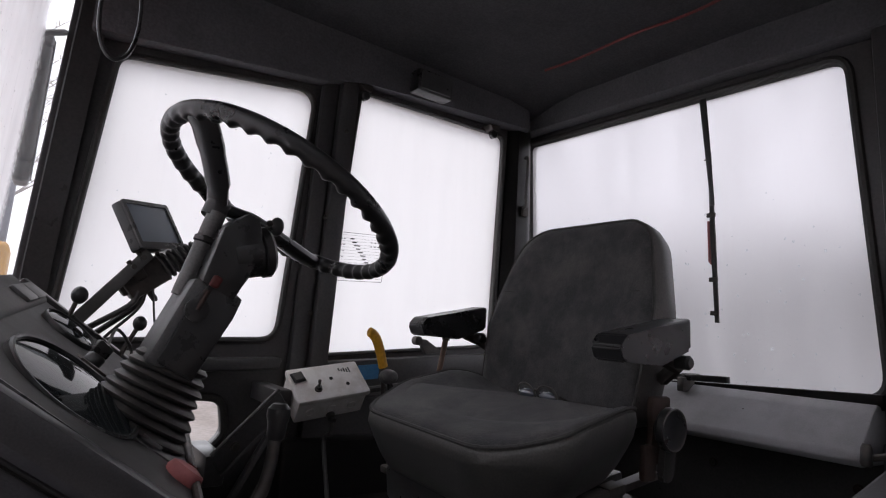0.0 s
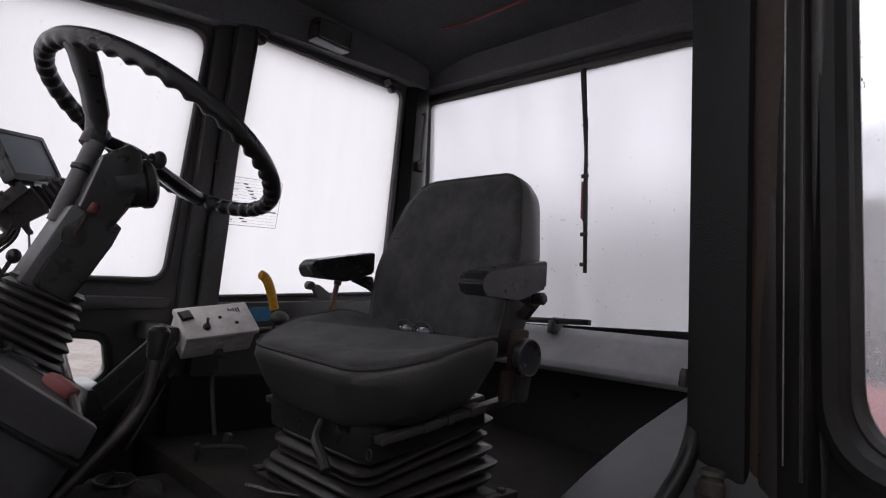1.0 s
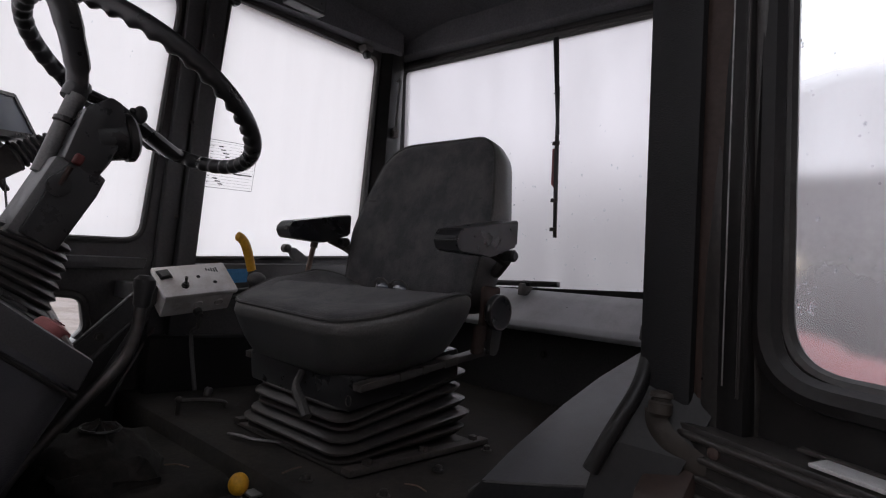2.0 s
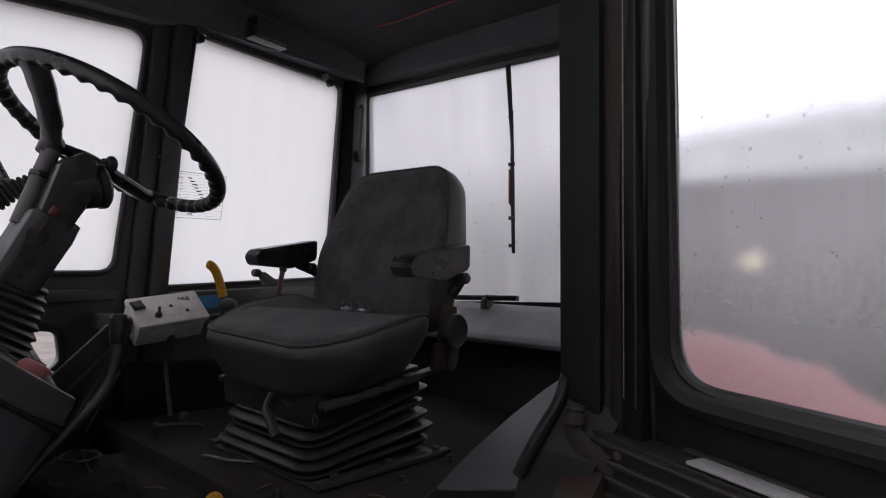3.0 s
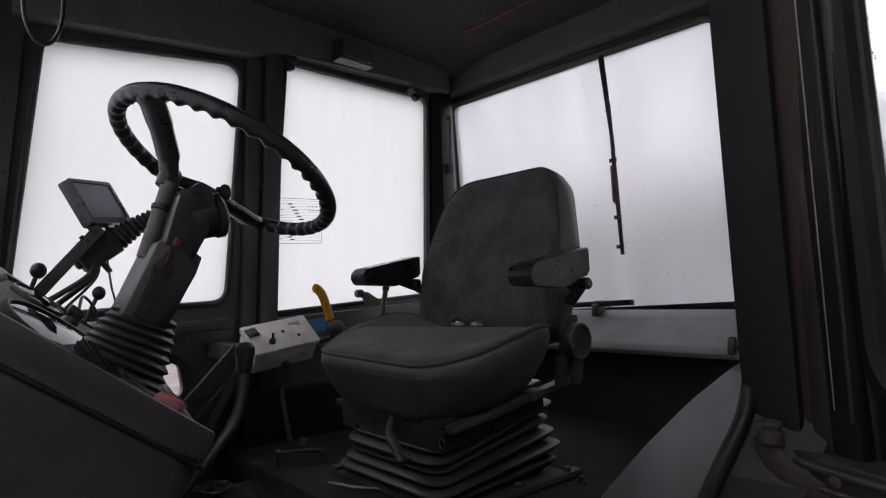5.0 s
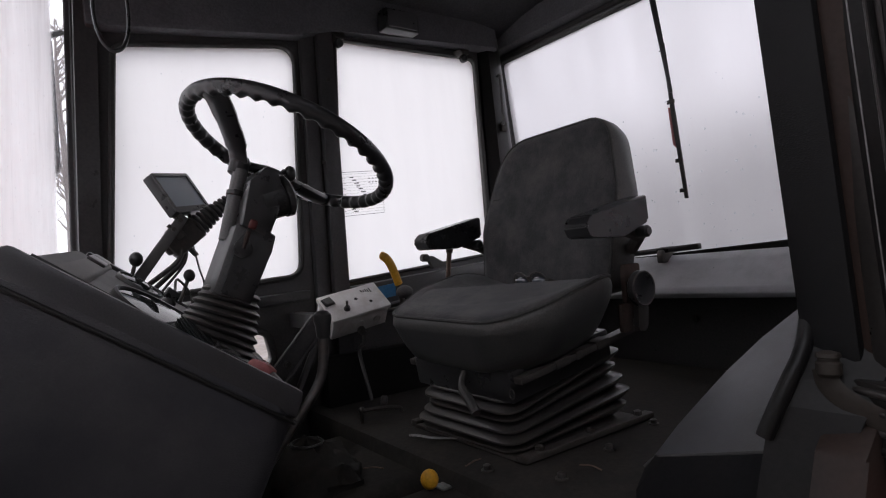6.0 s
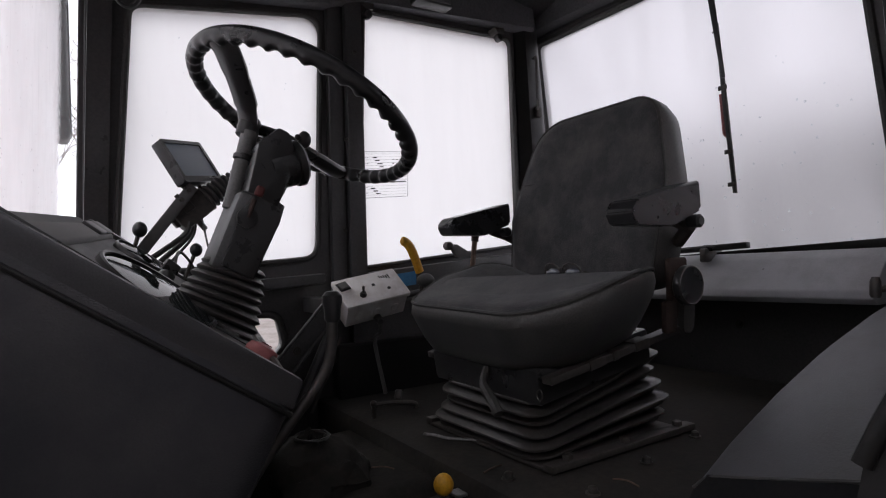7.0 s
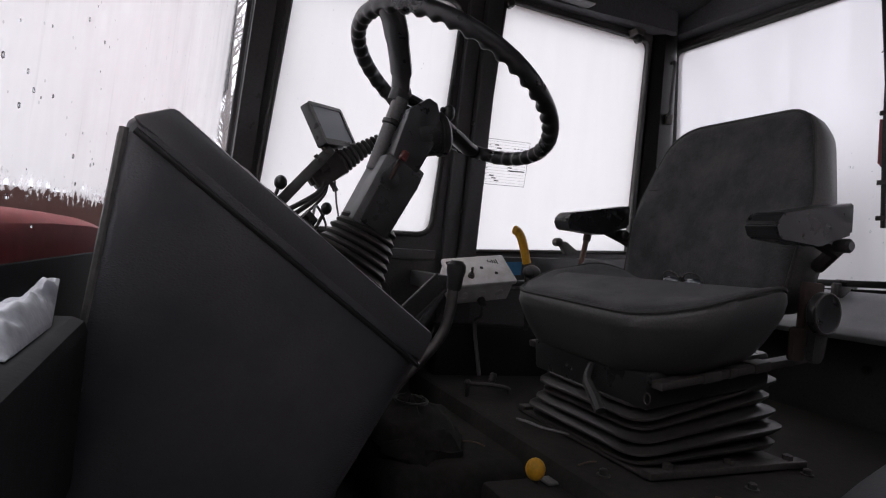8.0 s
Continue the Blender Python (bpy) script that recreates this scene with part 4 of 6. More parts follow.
part("body", loft([dash_ring(0.446, 0.016), dash_ring(1.08, 0.016)]), DASH_FACE, dash, "dusty black dash face", smooth=False)
# padded side panel, gently bulged
mid = Vector((-0.16, 1.33))
rings = []
for sc, y in ((1.0, 0.447), (1.0, 0.434), (0.985, 0.427), (0.93, 0.421), (0.8, 0.417), (0.5, 0.414), (0.05, 0.413)):
    ring = []
    for p in rounded(SIDE, [0.01, 0.012, 0.012, 0.02, 0.03, 0.03, 0.03, 0.03], 4):
        q = mid + (p - mid) * sc
        ring.append(Vector((q.x, y, q.y)))
    rings.append(ring)
part("side_panel", loft(rings), SIDE_VINYL, dash, "creased black vinyl side panel")
part("side_seam", tube([(-0.288, 0.4168, 1.5745), (0.012, 0.4168, 1.3665)], 0.0032, 8), DOOR_PAINT, dash)
part("rim_band", prism([(-0.293, 1.587), (-0.258, 1.602), (0.029, 1.401), (0.016, 1.369)], 0.418, 0.452, lambda u, v, w: Vector((u, w, v)), 0.005), RIM_VINYL, dash, "smooth black vinyl rim")
part("back_trim", tube([(-0.297, 0.430, 1.577), (-0.321, 0.430, 1.27), (-0.346, 0.43, 1.05)], 0.005, 8), RUBBER, dash)
part("near_lip", tube([on_dash(0.0, 0.458, 0.002), on_dash(0.325, 0.458, 0.002)], 0.004, 6), PLASTIC, dash)
part("far_lip", prism([(0, -0.03), (0.33, -0.03), (0.33, -0.002), (0, -0.004)], 1.065, 1.085, lambda s, h, y: on_dash(s, y, h), 0.004), PLASTIC, dash)
part("lower_edge", tube([on_dash(0.328, 0.45, 0.0), on_dash(0.328, 1.08, 0.0)], 0.005, 8), STEEL, dash, "worn bright lower edge")
part("front_hood", prism([(0.012, -0.014), (0.055, -0.014), (0.05, -0.006), (0.012, -0.005)], 0.47, 1.06, lambda s, h, y: on_dash(s, y, h), 0.004), PLASTIC_DUSTY, dash)
for y0 in (0.90, 0.975):
    part("warning_lamp", prism([(0.014, -0.007), (0.047, -0.007), (0.047, 0.000), (0.014, 0.001)], y0, y0 + 0.07, lambda s, h, y: on_dash(s, y, h), 0.003), COLUMN_GREY, dash, "grey blank lamp strip")


def gauge(s, y, r, label):
    c = on_dash(s, y, -0.006)
    lean = (DASH_N + Vector((0, -0.24, 0))).normalized()
    g = part("gauge", lathe([(r * 1.05, -0.02), (r * 1.05, 0.004), (r * 1.02, 0.006), (r * 0.98, 0.0055), (r * 0.975, 0.002)], c, lean, 36), PLASTIC, dash, label)
    part("dial_glass", lathe([(r * 0.975, 0.0), (r * 0.975, 0.002), (r * 0.85, 0.004), (r * 0.6, 0.0068), (r * 0.3, 0.0085), (0.002, 0.009)], c, lean, 36), GAUGE_GLASS, g, "shiny gauge glass")


gauge(0.165, 0.640, 0.080, "large round instrument with a reflecting glass")
gauge(0.112, 0.935, 0.042, "round instrument with a black bezel")
plate_c = on_dash(0.165, 0.825, -0.010)
sw = part("switch_plate", block((-0.02, -0.05, 0), (0.02, 0.05, 0.004), 0.002, 2, Matrix.Translation(plate_c) @ pose(0, 0, 0, 0, 36, 0)), DARK_STEEL, dash)
part("key_switch", join(lathe([(0.013, 0), (0.013, 0.014), (0.010, 0.018)], plate_c, DASH_N, 16), block((-0.014, -0.005, 0.016), (0.014, 0.005, 0.036), 0.004, 2, Matrix.Translation(plate_c) @ pose(0, 0, 0, 0, 36, 25))), PLASTIC, sw)
part("wire", tube(smooth_path([on_dash(0.165, 0.84, 0.02), on_dash(0.16, 0.90, 0.04), on_dash(0.20, 0.93, 0.025), on_dash(0.22, 0.90, -0.01)], 6), 0.0025, 6), RUBBER, sw)
well = on_dash(0.285, 0.63, -0.011)
part("rocker_panel", prism([(0.245, -0.012), (0.325, -0.012), (0.325, -0.004), (0.245, -0.006)], 0.62, 0.73, lambda s, h, y: on_dash(s, y, h), 0.002), PLASTIC, dash)
for k in range(2):
    part("rocker_switch", prism([(0.255 + 0.0, -0.008), (0.285, -0.008), (0.285, -0.002), (0.255, 0.000)], 0.635 + 0.045 * k, 0.67 + 0.045 * k, lambda s, h, y: on_dash(s, y, h), 0.002), COLUMN_GREY, dash)
btn = part("stop_button", lathe([(0.012, 0), (0.012, 0.008), (0.021, 0.011), (0.023, 0.018), (0.020, 0.026), (0.010, 0.029), (0.002, 0.0295)], on_dash(0.314, 0.592, -0.020), DASH_N, 24), PINK, dash, "faded pinkish red mushroom button")
for k in range(3):
    c = on_dash(0.309 + 0.005 * k, 0.590, 0.0102)
    part("marking", block((-0.001, -0.007 + 0.001 * k, 0), (0.001, 0.007, 0.0012), 0, 1, Matrix.Translation(c) @ pose(0, 0, 0, 0, 36, 0)), RED_BRIGHT, btn)

# ---------- steering column and wheel ----------
COL_Y = 0.75
COL_BASE = Vector((0.028, COL_Y, 1.452))
COL_D = Vector((0.385, 0, 0.923)).normalized()
COL_F = Vector((COL_D.z, 0, -COL_D.x))
COL_M = Matrix(((COL_F.x, 0, COL_D.x, COL_BASE.x), (0, 1, 0, COL_BASE.y), (COL_F.z, 0, COL_D.z, COL_BASE.z), (0, 0, 0, 1)))
column = thing("steering_column", COL_BASE, "grey and black steering column rising from a ribbed boot", "steering column", shift=(-0.01, -0.015, -0.008))


def col(a, b, h):
    return COL_M @ Vector((a, b, h))


def boot_loop(r, h, tilt):
    return [col(-0.012 + r * 1.02 * math.cos(t), r * math.sin(t), h + tilt * r * math.cos(t)) for t in (2 * math.pi * k / 28 for k in range(28))]


rows = [boot_loop(0.074, -0.045, -0.22)]
for i in range(9):
    h = -0.032 + 0.0122 * i
    r = 0.071 - 0.0030 * i + 0.0012 * math.sin(i * 2.3)
    k = 0.05 - 0.20 * (1 - i / 8.5) + 0.012 * math.sin(i * 1.7)
    rows += [boot_loop(r - 0.0055, h, k), boot_loop(r - 0.001, h + 0.0028, k), boot_loop(r, h + 0.0052, k), boot_loop(r - 0.0022, h + 0.008, k), boot_loop(r - 0.0055, h + 0.0108, k)]
part("boot", loft(rows), BELLOWS, column, "ribbed black rubber boot")
part("boot_collar", tube(boot_loop(0.078, -0.042, -0.22), 0.008, 8, closed=True), RUBBER, column)


def facet(pts, w0, w1, bevel=0.004):
    return prism(pts, w0, w1, lambda f, h, b: col(f, b, h), bevel)


part("lower_cover", facet([(-0.052, 0.060), (0.006, 0.055), (0.011, 0.12), (0.012, 0.172), (-0.010, 0.190), (-0.052, 0.175)], -0.044, 0.040, 0.005), COLUMN_GREY, column, "grey faceted lower cover")
# same cover's near face in black: its shade is put into the colour
part("lower_cover", facet([(-0.040, 0.064), (0.010, 0.060), (0.015, 0.150), (0.014, 0.178), (-0.030, 0.188), (-0.040, 0.150)], -0.049, -0.030, 0.003), PLASTIC, column, "black near face of the lower cover, shade in its colour")
STEM_FOOT, STEM_TOP = Vector((0.042, COL_Y, 1.61)), Vector((0.074, COL_Y, 1.728))
part("stem", tube([STEM_FOOT, STEM_TOP], 0.0128, 16), COLUMN_GREY, column, "grey steering shaft sleeve")
part("clamp_ring", lathe([(0.0128, -0.005), (0.0155, -0.003), (0.0155, 0.003), (0.0128, 0.005)], STEM_FOOT.lerp(STEM_TOP, 0.66), STEM_TOP - STEM_FOOT, 18), PLASTIC, column)
part("upper_cover", facet([(-0.044, 0.175), (0.004, 0.170), (0.006, 0.225), (-0.006, 0.268), (-0.020, 0.284), (-0.036, 0.284), (-0.055, 0.250)], -0.050, 0.030, 0.0035), PLASTIC, column, "black faceted upper cover")
part("switch_housing", facet([(-0.030, 0.16), (0.010, 0.165), (0.016, 0.215), (0.012, 0.262), (-0.035, 0.268)], -0.016, 0.040, 0.004), PLASTIC, column)
drum = part("lock_drum", lathe([(0.024, 0.0), (0.032, 0.005), (0.033, 0.042), (0.030, 0.046)], col(-0.026, -0.020, 0.222), COL_F * 0.78 + COL_D * 0.62, 26), PLASTIC, column, "black round switch drum")
part("drum_ring", lathe([(0.030, 0.044), (0.0355, 0.046), (0.036, 0.055), (0.031, 0.060), (0.004, 0.061)], col(-0.026, -0.020, 0.222), COL_F * 0.78 + COL_D * 0.62, 26), PLASTIC, drum)
part("light_stalk", join(tube(smooth_path([col(-0.004, 0.0, 0.262), col(0.010, 0.002, 0.286), col(0.016, 0.003, 0.298)], 5), 0.0055, 10), ball(col(0.018, 0.003, 0.302), 0.0105, (1, 1, 1.35)), ball(col(0.006, 0.0, 0.300), 0.005)), PLASTIC, column)
part("lock_boss", lathe([(0.015, 0), (0.015, 0.005), (0.009, 0.007)], col(-0.031, -0.047, 0.140), (0, -1, 0), 18), PLASTIC, column)
part("tilt_lever", tube([col(-0.031, -0.052, 0.140), col(-0.032, -0.054, 0.168)], 0.0035, 8), RUST, column, "rusty flat lever")
part("tilt_knob", block((-0.0065, -0.005, -0.007), (0.0065, 0.005, 0.009), 0.004, 3, Matrix.Translation(col(-0.030, -0.057, 0.180)) @ COL_M.to_3x3().to_4x4()), RED_BRIGHT, column, "dull red plastic knob")

WHEEL_C = Vector((0.163, 0.752, 1.756))
az, el = radians(6.5), radians(62)
WHEEL_N = Vector((math.cos(az) * math.cos(el), math.sin(az) * math.cos(el), math.sin(el)))
WU = WHEEL_N.cross(Vector((0, 1, 0))).normalized()
WV = WHEEL_N.cross(WU)
wheel = thing("steering_wheel", WHEEL_C - WHEEL_N * 0.07, "black plastic steering wheel with finger grips", "steering wheel", shift=(-0.008, -0.008, 0))


def on_wheel(deg, r, h=0.0):
    t = radians(deg)
    return WHEEL_C + WU * r * math.cos(t) + WV * r * math.sin(t) + WHEEL_N * h


RIM_R = 0.183
bm = bmesh.new()
rings = []
N_RIM = 288
for i in range(N_RIM):
    a = 360 * i / N_RIM
    c = on_wheel(a, RIM_R)
    out_ = (c - WHEEL_C).normalized()
    bump = 0.5 + 0.5 * math.cos(radians(a) * 42)
    ring = []
    for k in range(12):
        t = 2 * math.pi * k / 12
        grip = max(0.0, -0.75 * math.cos(t) - 0.65 * math.sin(t))
        r = 0.0120 + 0.0052 * grip * (bump ** 1.3) - 0.001 * grip
        ring.append(bm.verts.new(c + out_ * r * math.cos(t) + WHEEL_N * r * 1.05 * math.sin(t)))
    rings.append(ring)
for i in range(N_RIM):
    a, b = rings[i], rings[(i + 1) % N_RIM]
    for k in range(12):
        bm.faces.new((a[k], a[(k + 1) % 12], b[(k + 1) % 12], b[k]))
part("rim", bm, PLASTIC, wheel, "black rim with moulded finger grips")
SPOKES = (22, 226)
HUB = STEM_TOP + Vector((0.004, 0, 0.012))
for deg in SPOKES:
    way = on_wheel(deg, 1) - WHEEL_C
    line = smooth_path([HUB - WHEEL_N * 0.012, HUB.lerp(on_wheel(deg, 0.155, -0.010), 0.35), on_wheel(deg, 0.155, -0.010), on_wheel(deg, RIM_R - 0.004, -0.001)], 6)
    part("spoke", tube(line, [0.014] + [0.0175] * 4 + [0.0205] * 5 + [0.0225] * 5 + [0.023] * 4, 12, flat=0.55, up=WHEEL_N), PLASTIC, wheel)
part("hub", lathe([(0.0135, -0.03), (0.0165, -0.016), (0.017, -0.004), (0.012, 0.003), (0.002, 0.004)], HUB, WHEEL_N, 26), PLASTIC, wheel)

# ---------- levers, boxes and small things by the far side ----------
console = single("side_console", block((-0.18, 1.095, 1.03), (0.10, 1.29, 1.49), 0.012), PLASTIC_DUSTY, (-0.04, 1.13, 1.03), "dusty black side console beside the dashboard", "console")
rc = thing("right_console", (0.7, 1.2, 1.03), "dusty black ledge along the cab side", "console")
part("side_sheet", block((0.40, 1.225, 1.03), (1.12, 1.29, 1.30), 0.012), DOOR_PAINT, rc)
part("brace", prism([(0.335, 1.432), (0.212, 1.302), (0.236, 1.262), (0.362, 1.395)], 1.128, 1.133, lambda u, v, w: Vector((u, w, v)), 0.002), FRAME_PAINT, rc, "black painted diagonal brace")
for p, q in (((0.335, 1.432), (0.212, 1.302)), ((0.362, 1.395), (0.236, 1.262))):
    part("brace_flange", tube([(p[0], 1.126, p[1]), (q[0], 1.126, q[1])], 0.0045, 8), FRAME_PAINT, rc)
part("brace_bolt", lathe([(0.010, 0), (0.010, 0.003), (0.0065, 0.004), (0.0065, 0.009), (0.002, 0.010)], (0.257, 1.128, 1.318), (0, -1, 0), 8), DARK_STEEL, rc)
part("brace_foot", block((0.205, 1.133, 1.24), (0.245, 1.29, 1.30), 0.004), FRAME_PAINT, rc)
part("brace_head", block((0.33, 1.133, 1.392), (0.37, 1.29, 1.43), 0.004), FRAME_PAINT, rc)

monitor = thing("monitor", (0.0, 1.14, 1.66), "small black monitor screen on a metal arm", "monitor", shift=(0.026, 0.018, 0.009))
MO = Vector((-0.043, 1.10, 1.767))
MW, MV = Vector((0.095, 0.10, 0.018)), Vector((0.041, -0.030, -0.089))
MX, MZ = MW.normalized(), MW.cross(MV).normalized()
MY = MZ.cross(MX)
if MY.dot(MV) < 0:
    MY, MZ = -MY, -MZ
if MZ.dot(Vector((0.7, -0.7, 0.2))) < 0:
    MZ = -MZ
MM = Matrix(((MX.x, MY.x, MZ.x, MO.x), (MX.y, MY.y, MZ.y, MO.y), (MX.z, MY.z, MZ.z, MO.z), (0, 0, 0, 1)))
mw, mh = MW.length, MV.length
part("case", block((0, 0, -0.022), (mw, mh, 0.0), 0.005, 2, MM), PLASTIC, monitor)
part("bezel", plate(rounded([(0, 0), (mw, 0), (mw, mh), (0, mh)], 0.006, 3), [[(0.009, 0.008), (mw - 0.009, 0.008), (mw - 0.009, mh - 0.014), (0.009, mh - 0.014)]], 0.004, lambda u, v, w: MM @ Vector((u, v, w))), PLASTIC, monitor, smooth=False)
part("screen", block((0.008, 0.007, 0.0005), (mw - 0.008, mh - 0.013, 0.0015), 0, 1, MM), SCREEN, monitor, "switched-off screen, sky reflection in its grey", smooth=False)
for k in range(6):
    part("button", block((mw * 0.5 + 0.009 * k, mh - 0.009, 0.004), (mw * 0.5 + 0.009 * k + 0.005, mh - 0.006, 0.0055), 0.0004, 1, MM), COLUMN_GREY, monitor)
part("foot", tube(smooth_path([MM @ Vector((mw * 0.45, mh, -0.012)), MM @ Vector((mw * 0.45, mh + 0.014, -0.016)), Vector((0.022, 1.115, 1.655)), Vector((0.012, 1.11, 1.648))], 5), 0.004, 8), DARK_STEEL, monitor)
arm = part("arm", prism([(0.028, 1.668), (0.012, 1.682), (-0.125, 1.500), (-0.105, 1.487)], 1.088, 1.096, lambda u, v, w: Vector((u, w, v)), 0.002), ARM_GREY, monitor, "flat grey steel arm")
for x, z in ((0.010, 1.664), (-0.004, 1.645)):
    part("bolt", join(tube([(x, 1.08, z), (x, 1.105, z)], 0.005, 8), tube([(x - 0.010, 1.092, z + 0.010), (x - 0.004, 1.092, z + 0.004)], 0.005, 6)), DARK_STEEL, arm)

joy = thing("valve_lever_unit", (0.02, 1.14, 1.49), "black hydraulic lever block with ribbed boot and cables", "lever unit", shift=(0.02, 0.012, 0.006))
J0, J1 = Vector((0.014, 1.13, 1.620)), Vector((0.132, 1.13, 1.716))
jd = (J1 - J0).normalized()
jx = Vector((jd.z, 0, -jd.x))
JM = Matrix(((jd.x, 0, jx.x, J0.x), (jd.y, 1, jx.y, J0.y), (jd.z, 0, jx.z, J0.z), (0, 0, 0, 1)))
part("valve_body", join(block((-0.022, -0.024, -0.028), (0.055, 0.024, 0.026), 0.006, 2, JM), block((0.0, -0.03, -0.034), (0.022, 0.03, 0.0), 0.004, 2, JM), block((-0.03, -0.012, -0.012), (0.0, 0.012, 0.012), 0.004, 2, JM)), DARK_STEEL, joy)
rows = []
for i in range(10):
    h, r = 0.05 + 0.0115 * i, 0.027 - 0.0016 * i
    for dh, dr in ((0, -0.005), (0.004, 0.001), (0.0075, 0.001), (0.011, -0.005)):
        rows.append([JM @ Vector((h + dh, (r + dr) * math.cos(t), (r + dr) * math.sin(t))) for t in (2 * math.pi * k / 16 for k in range(16))])
part("boot", loft(rows), RUBBER, joy, "ribbed black rubber boot")
for k, (x0, x1, yy) in enumerate(((0.015, -0.075, 1.11), (0.028, -0.045, 1.13), (0.040, -0.020, 1.15))):
    part("cable", tube(smooth_path([JM @ Vector((-0.005 + 0.012 * k, yy - 1.13, 0.015)), Vector((x0 - 0.01, yy, 1.575)), Vector((x1, yy, 1.515)), Vector((x1 - 0.02, yy, 1.48))], 6), 0.0055 if k < 2 else 0.003, 8), RUBBER, joy)
part("wire", tube(smooth_path([JM @ Vector((0.02, -0.02, 0.02)), Vector((0.05, 1.10, 1.56)), Vector((0.055, 1.09, 1.52)), Vector((0.03, 1.09, 1.485))], 6), 0.002, 6), RUBBER, joy)
part("fitting", join(tube([JM @ Vector((0.012, 0.0, 0.02)), JM @ Vector((0.012, 0.0, 0.045))], 0.006, 8), tube([JM @ Vector((0.012, -0.01, 0.045)), JM @ Vector((0.012, 0.015, 0.045))], 0.004, 6)), STEEL, joy)


def ball_lever(name, foot, head, r, label, stem=0.004, stem_mat=DARK_STEEL, knob_mat=PLASTIC):
    lv = thing(name, foot, label, "lever")
    part("stem", tube([foot, head], stem, 8), stem_mat, lv)
    part("knob", ball(head, r, (1, 1, 1.15)), knob_mat, lv)
    return lv


ball_lever("knob_lever", (-0.085, 1.10, 1.488), (-0.055, 1.10, 1.594), 0.0135, "short lever with a black ball knob")
ball_lever("knob_lever", (0.02, 1.10, 1.488), (0.046, 1.10, 1.552), 0.012, "short lever with a black ball knob")

# white junction box with a toggle switch
N_, R_, L_ = Vector((0.381, 1.10, 1.413)), Vector((0.549, 1.10, 1.439)), Vector((0.360, 1.172, 1.470))
bx = (R_ - N_).normalized()
bz = bx.cross(L_ - N_).normalized()
by = bz.cross(bx)
BM = Matrix(((bx.x, by.x, bz.x, N_.x), (bx.y, by.y, bz.y, N_.y), (bx.z, by.z, bz.z, N_.z), (0, 0, 0, 1)))
bl, bw = (R_ - N_).length, (L_ - N_).length
jbox = thing("junction_box", BM @ Vector((bl / 2, bw / 2, -0.07)), "dirty white plastic junction box with a toggle switch", "box", shift=(-0.011, -0.009, -0.003))
part("box_body", block((0.003, 0.003, -0.072), (bl - 0.003, bw - 0.003, -0.014), 0.004, 2, BM), BOX_WHITE, jbox)
part("lid", block((-0.002, -0.002, -0.015), (bl + 0.002, bw + 0.002, 0.0), 0.005, 2, BM), BOX_WHITE, jbox)
for u in (0.035, 0.085, 0.135):
    part("knockout", lathe([(0.011, 0), (0.011, 0.0018), (0.009, 0.0022), (0.009, 0.0008), (0.002, 0.0008)], BM @ Vector((u, 0.003, -0.043)), -by, 18), BOX_WHITE, jbox)
part("knockout", lathe([(0.011, 0), (0.011, 0.0018), (0.009, 0.0022), (0.002, 0.001)], BM @ Vector((0.003, 0.045, -0.043)), -bx, 18), BOX_WHITE, jbox)
tg = part("toggle_switch", join(lathe([(0.0085, 0), (0.0085, 0.004), (0.006, 0.004), (0.006, 0.010)], BM @ Vector((0.052, 0.026, 0)), bz, 12), tube([BM @ Vector((0.052, 0.026, 0.008)), BM @ Vector((0.050, 0.029, 0.026))], [0.0022, 0.0035], 8)), STEEL, jbox, "brassy toggle switch")
part("rocker_frame", block((0.0105, 0.0465, 0), (0.0415, 0.0775, 0.003), 0.001, 1, BM @ pose(0, 0, 0, 0, 0, 8)), BOX_WHITE, jbox)
part("rocker", join(block((0.012, 0.048, 0), (0.040, 0.076, 0.006), 0.0015, 2, BM @ pose(0, 0, 0, 0, 0, 8))), PLASTIC, jbox, "black square rocker")
part("rocker_face", block((0.016, 0.052, 0.004), (0.036, 0.072, 0.0085), 0.001, 1, BM @ pose(0, 0, 0, 0, 0, 8)), COLUMN_GREY, jbox)
for u, v in ((0.092, 0.052), (0.125, 0.030)):
    part("hole", lathe([(0.0045, 0), (0.0045, 0.0009), (0.001, 0.0009)], BM @ Vector((u, v, 0)), bz, 12), INK, jbox, "dark drilled hole")
for k in range(5):
    part("marking", block((0.118 + 0.006 * k, 0.070 - 0.002 * k, 0), (0.121 + 0.006 * k, 0.078 - 0.003 * (k % 2), 0.0006), 0, 1, BM), INK, jbox)
part("gland", join(lathe([(0.010, 0), (0.010, 0.012), (0.008, 0.014), (0.008, 0.02)], BM @ Vector((0.085, -0.001, -0.058)), -by, 14), tube(smooth_path([BM @ Vector((0.085, -0.015, -0.06)), BM @ Vector((0.083, -0.03, -0.085)), BM @ Vector((0.082, -0.02, -0.13)), Vector((0.47, 1.10, 1.20))], 6), 0.005, 8)), RUBBER, jbox, "black cable gland with its cable")

yl = thing("hand_lever", (0.64, 1.21, 1.40), "yellow plastic grip on a black hand lever", "lever", shift=(-0.004, -0.009, -0.008))
part("grip", tube(smooth_path([(0.636, 1.21, 1.488), (0.622, 1.208, 1.525), (0.606, 1.205, 1.556), (0.590, 1.203, 1.571), (0.577, 1.202, 1.574)], 5), [0.0125] * 6 + [0.013] * 9 + [0.0125] * 4 + [0.0105, 0.006], 12, flat=0.75, up=(0, 1, 0)), YELLOW, yl, "worn yellow plastic grip")
part("stem", tube([(0.655, 1.21, 1.305), (0.635, 1.21, 1.495)], 0.006, 8), DARK_STEEL, yl)
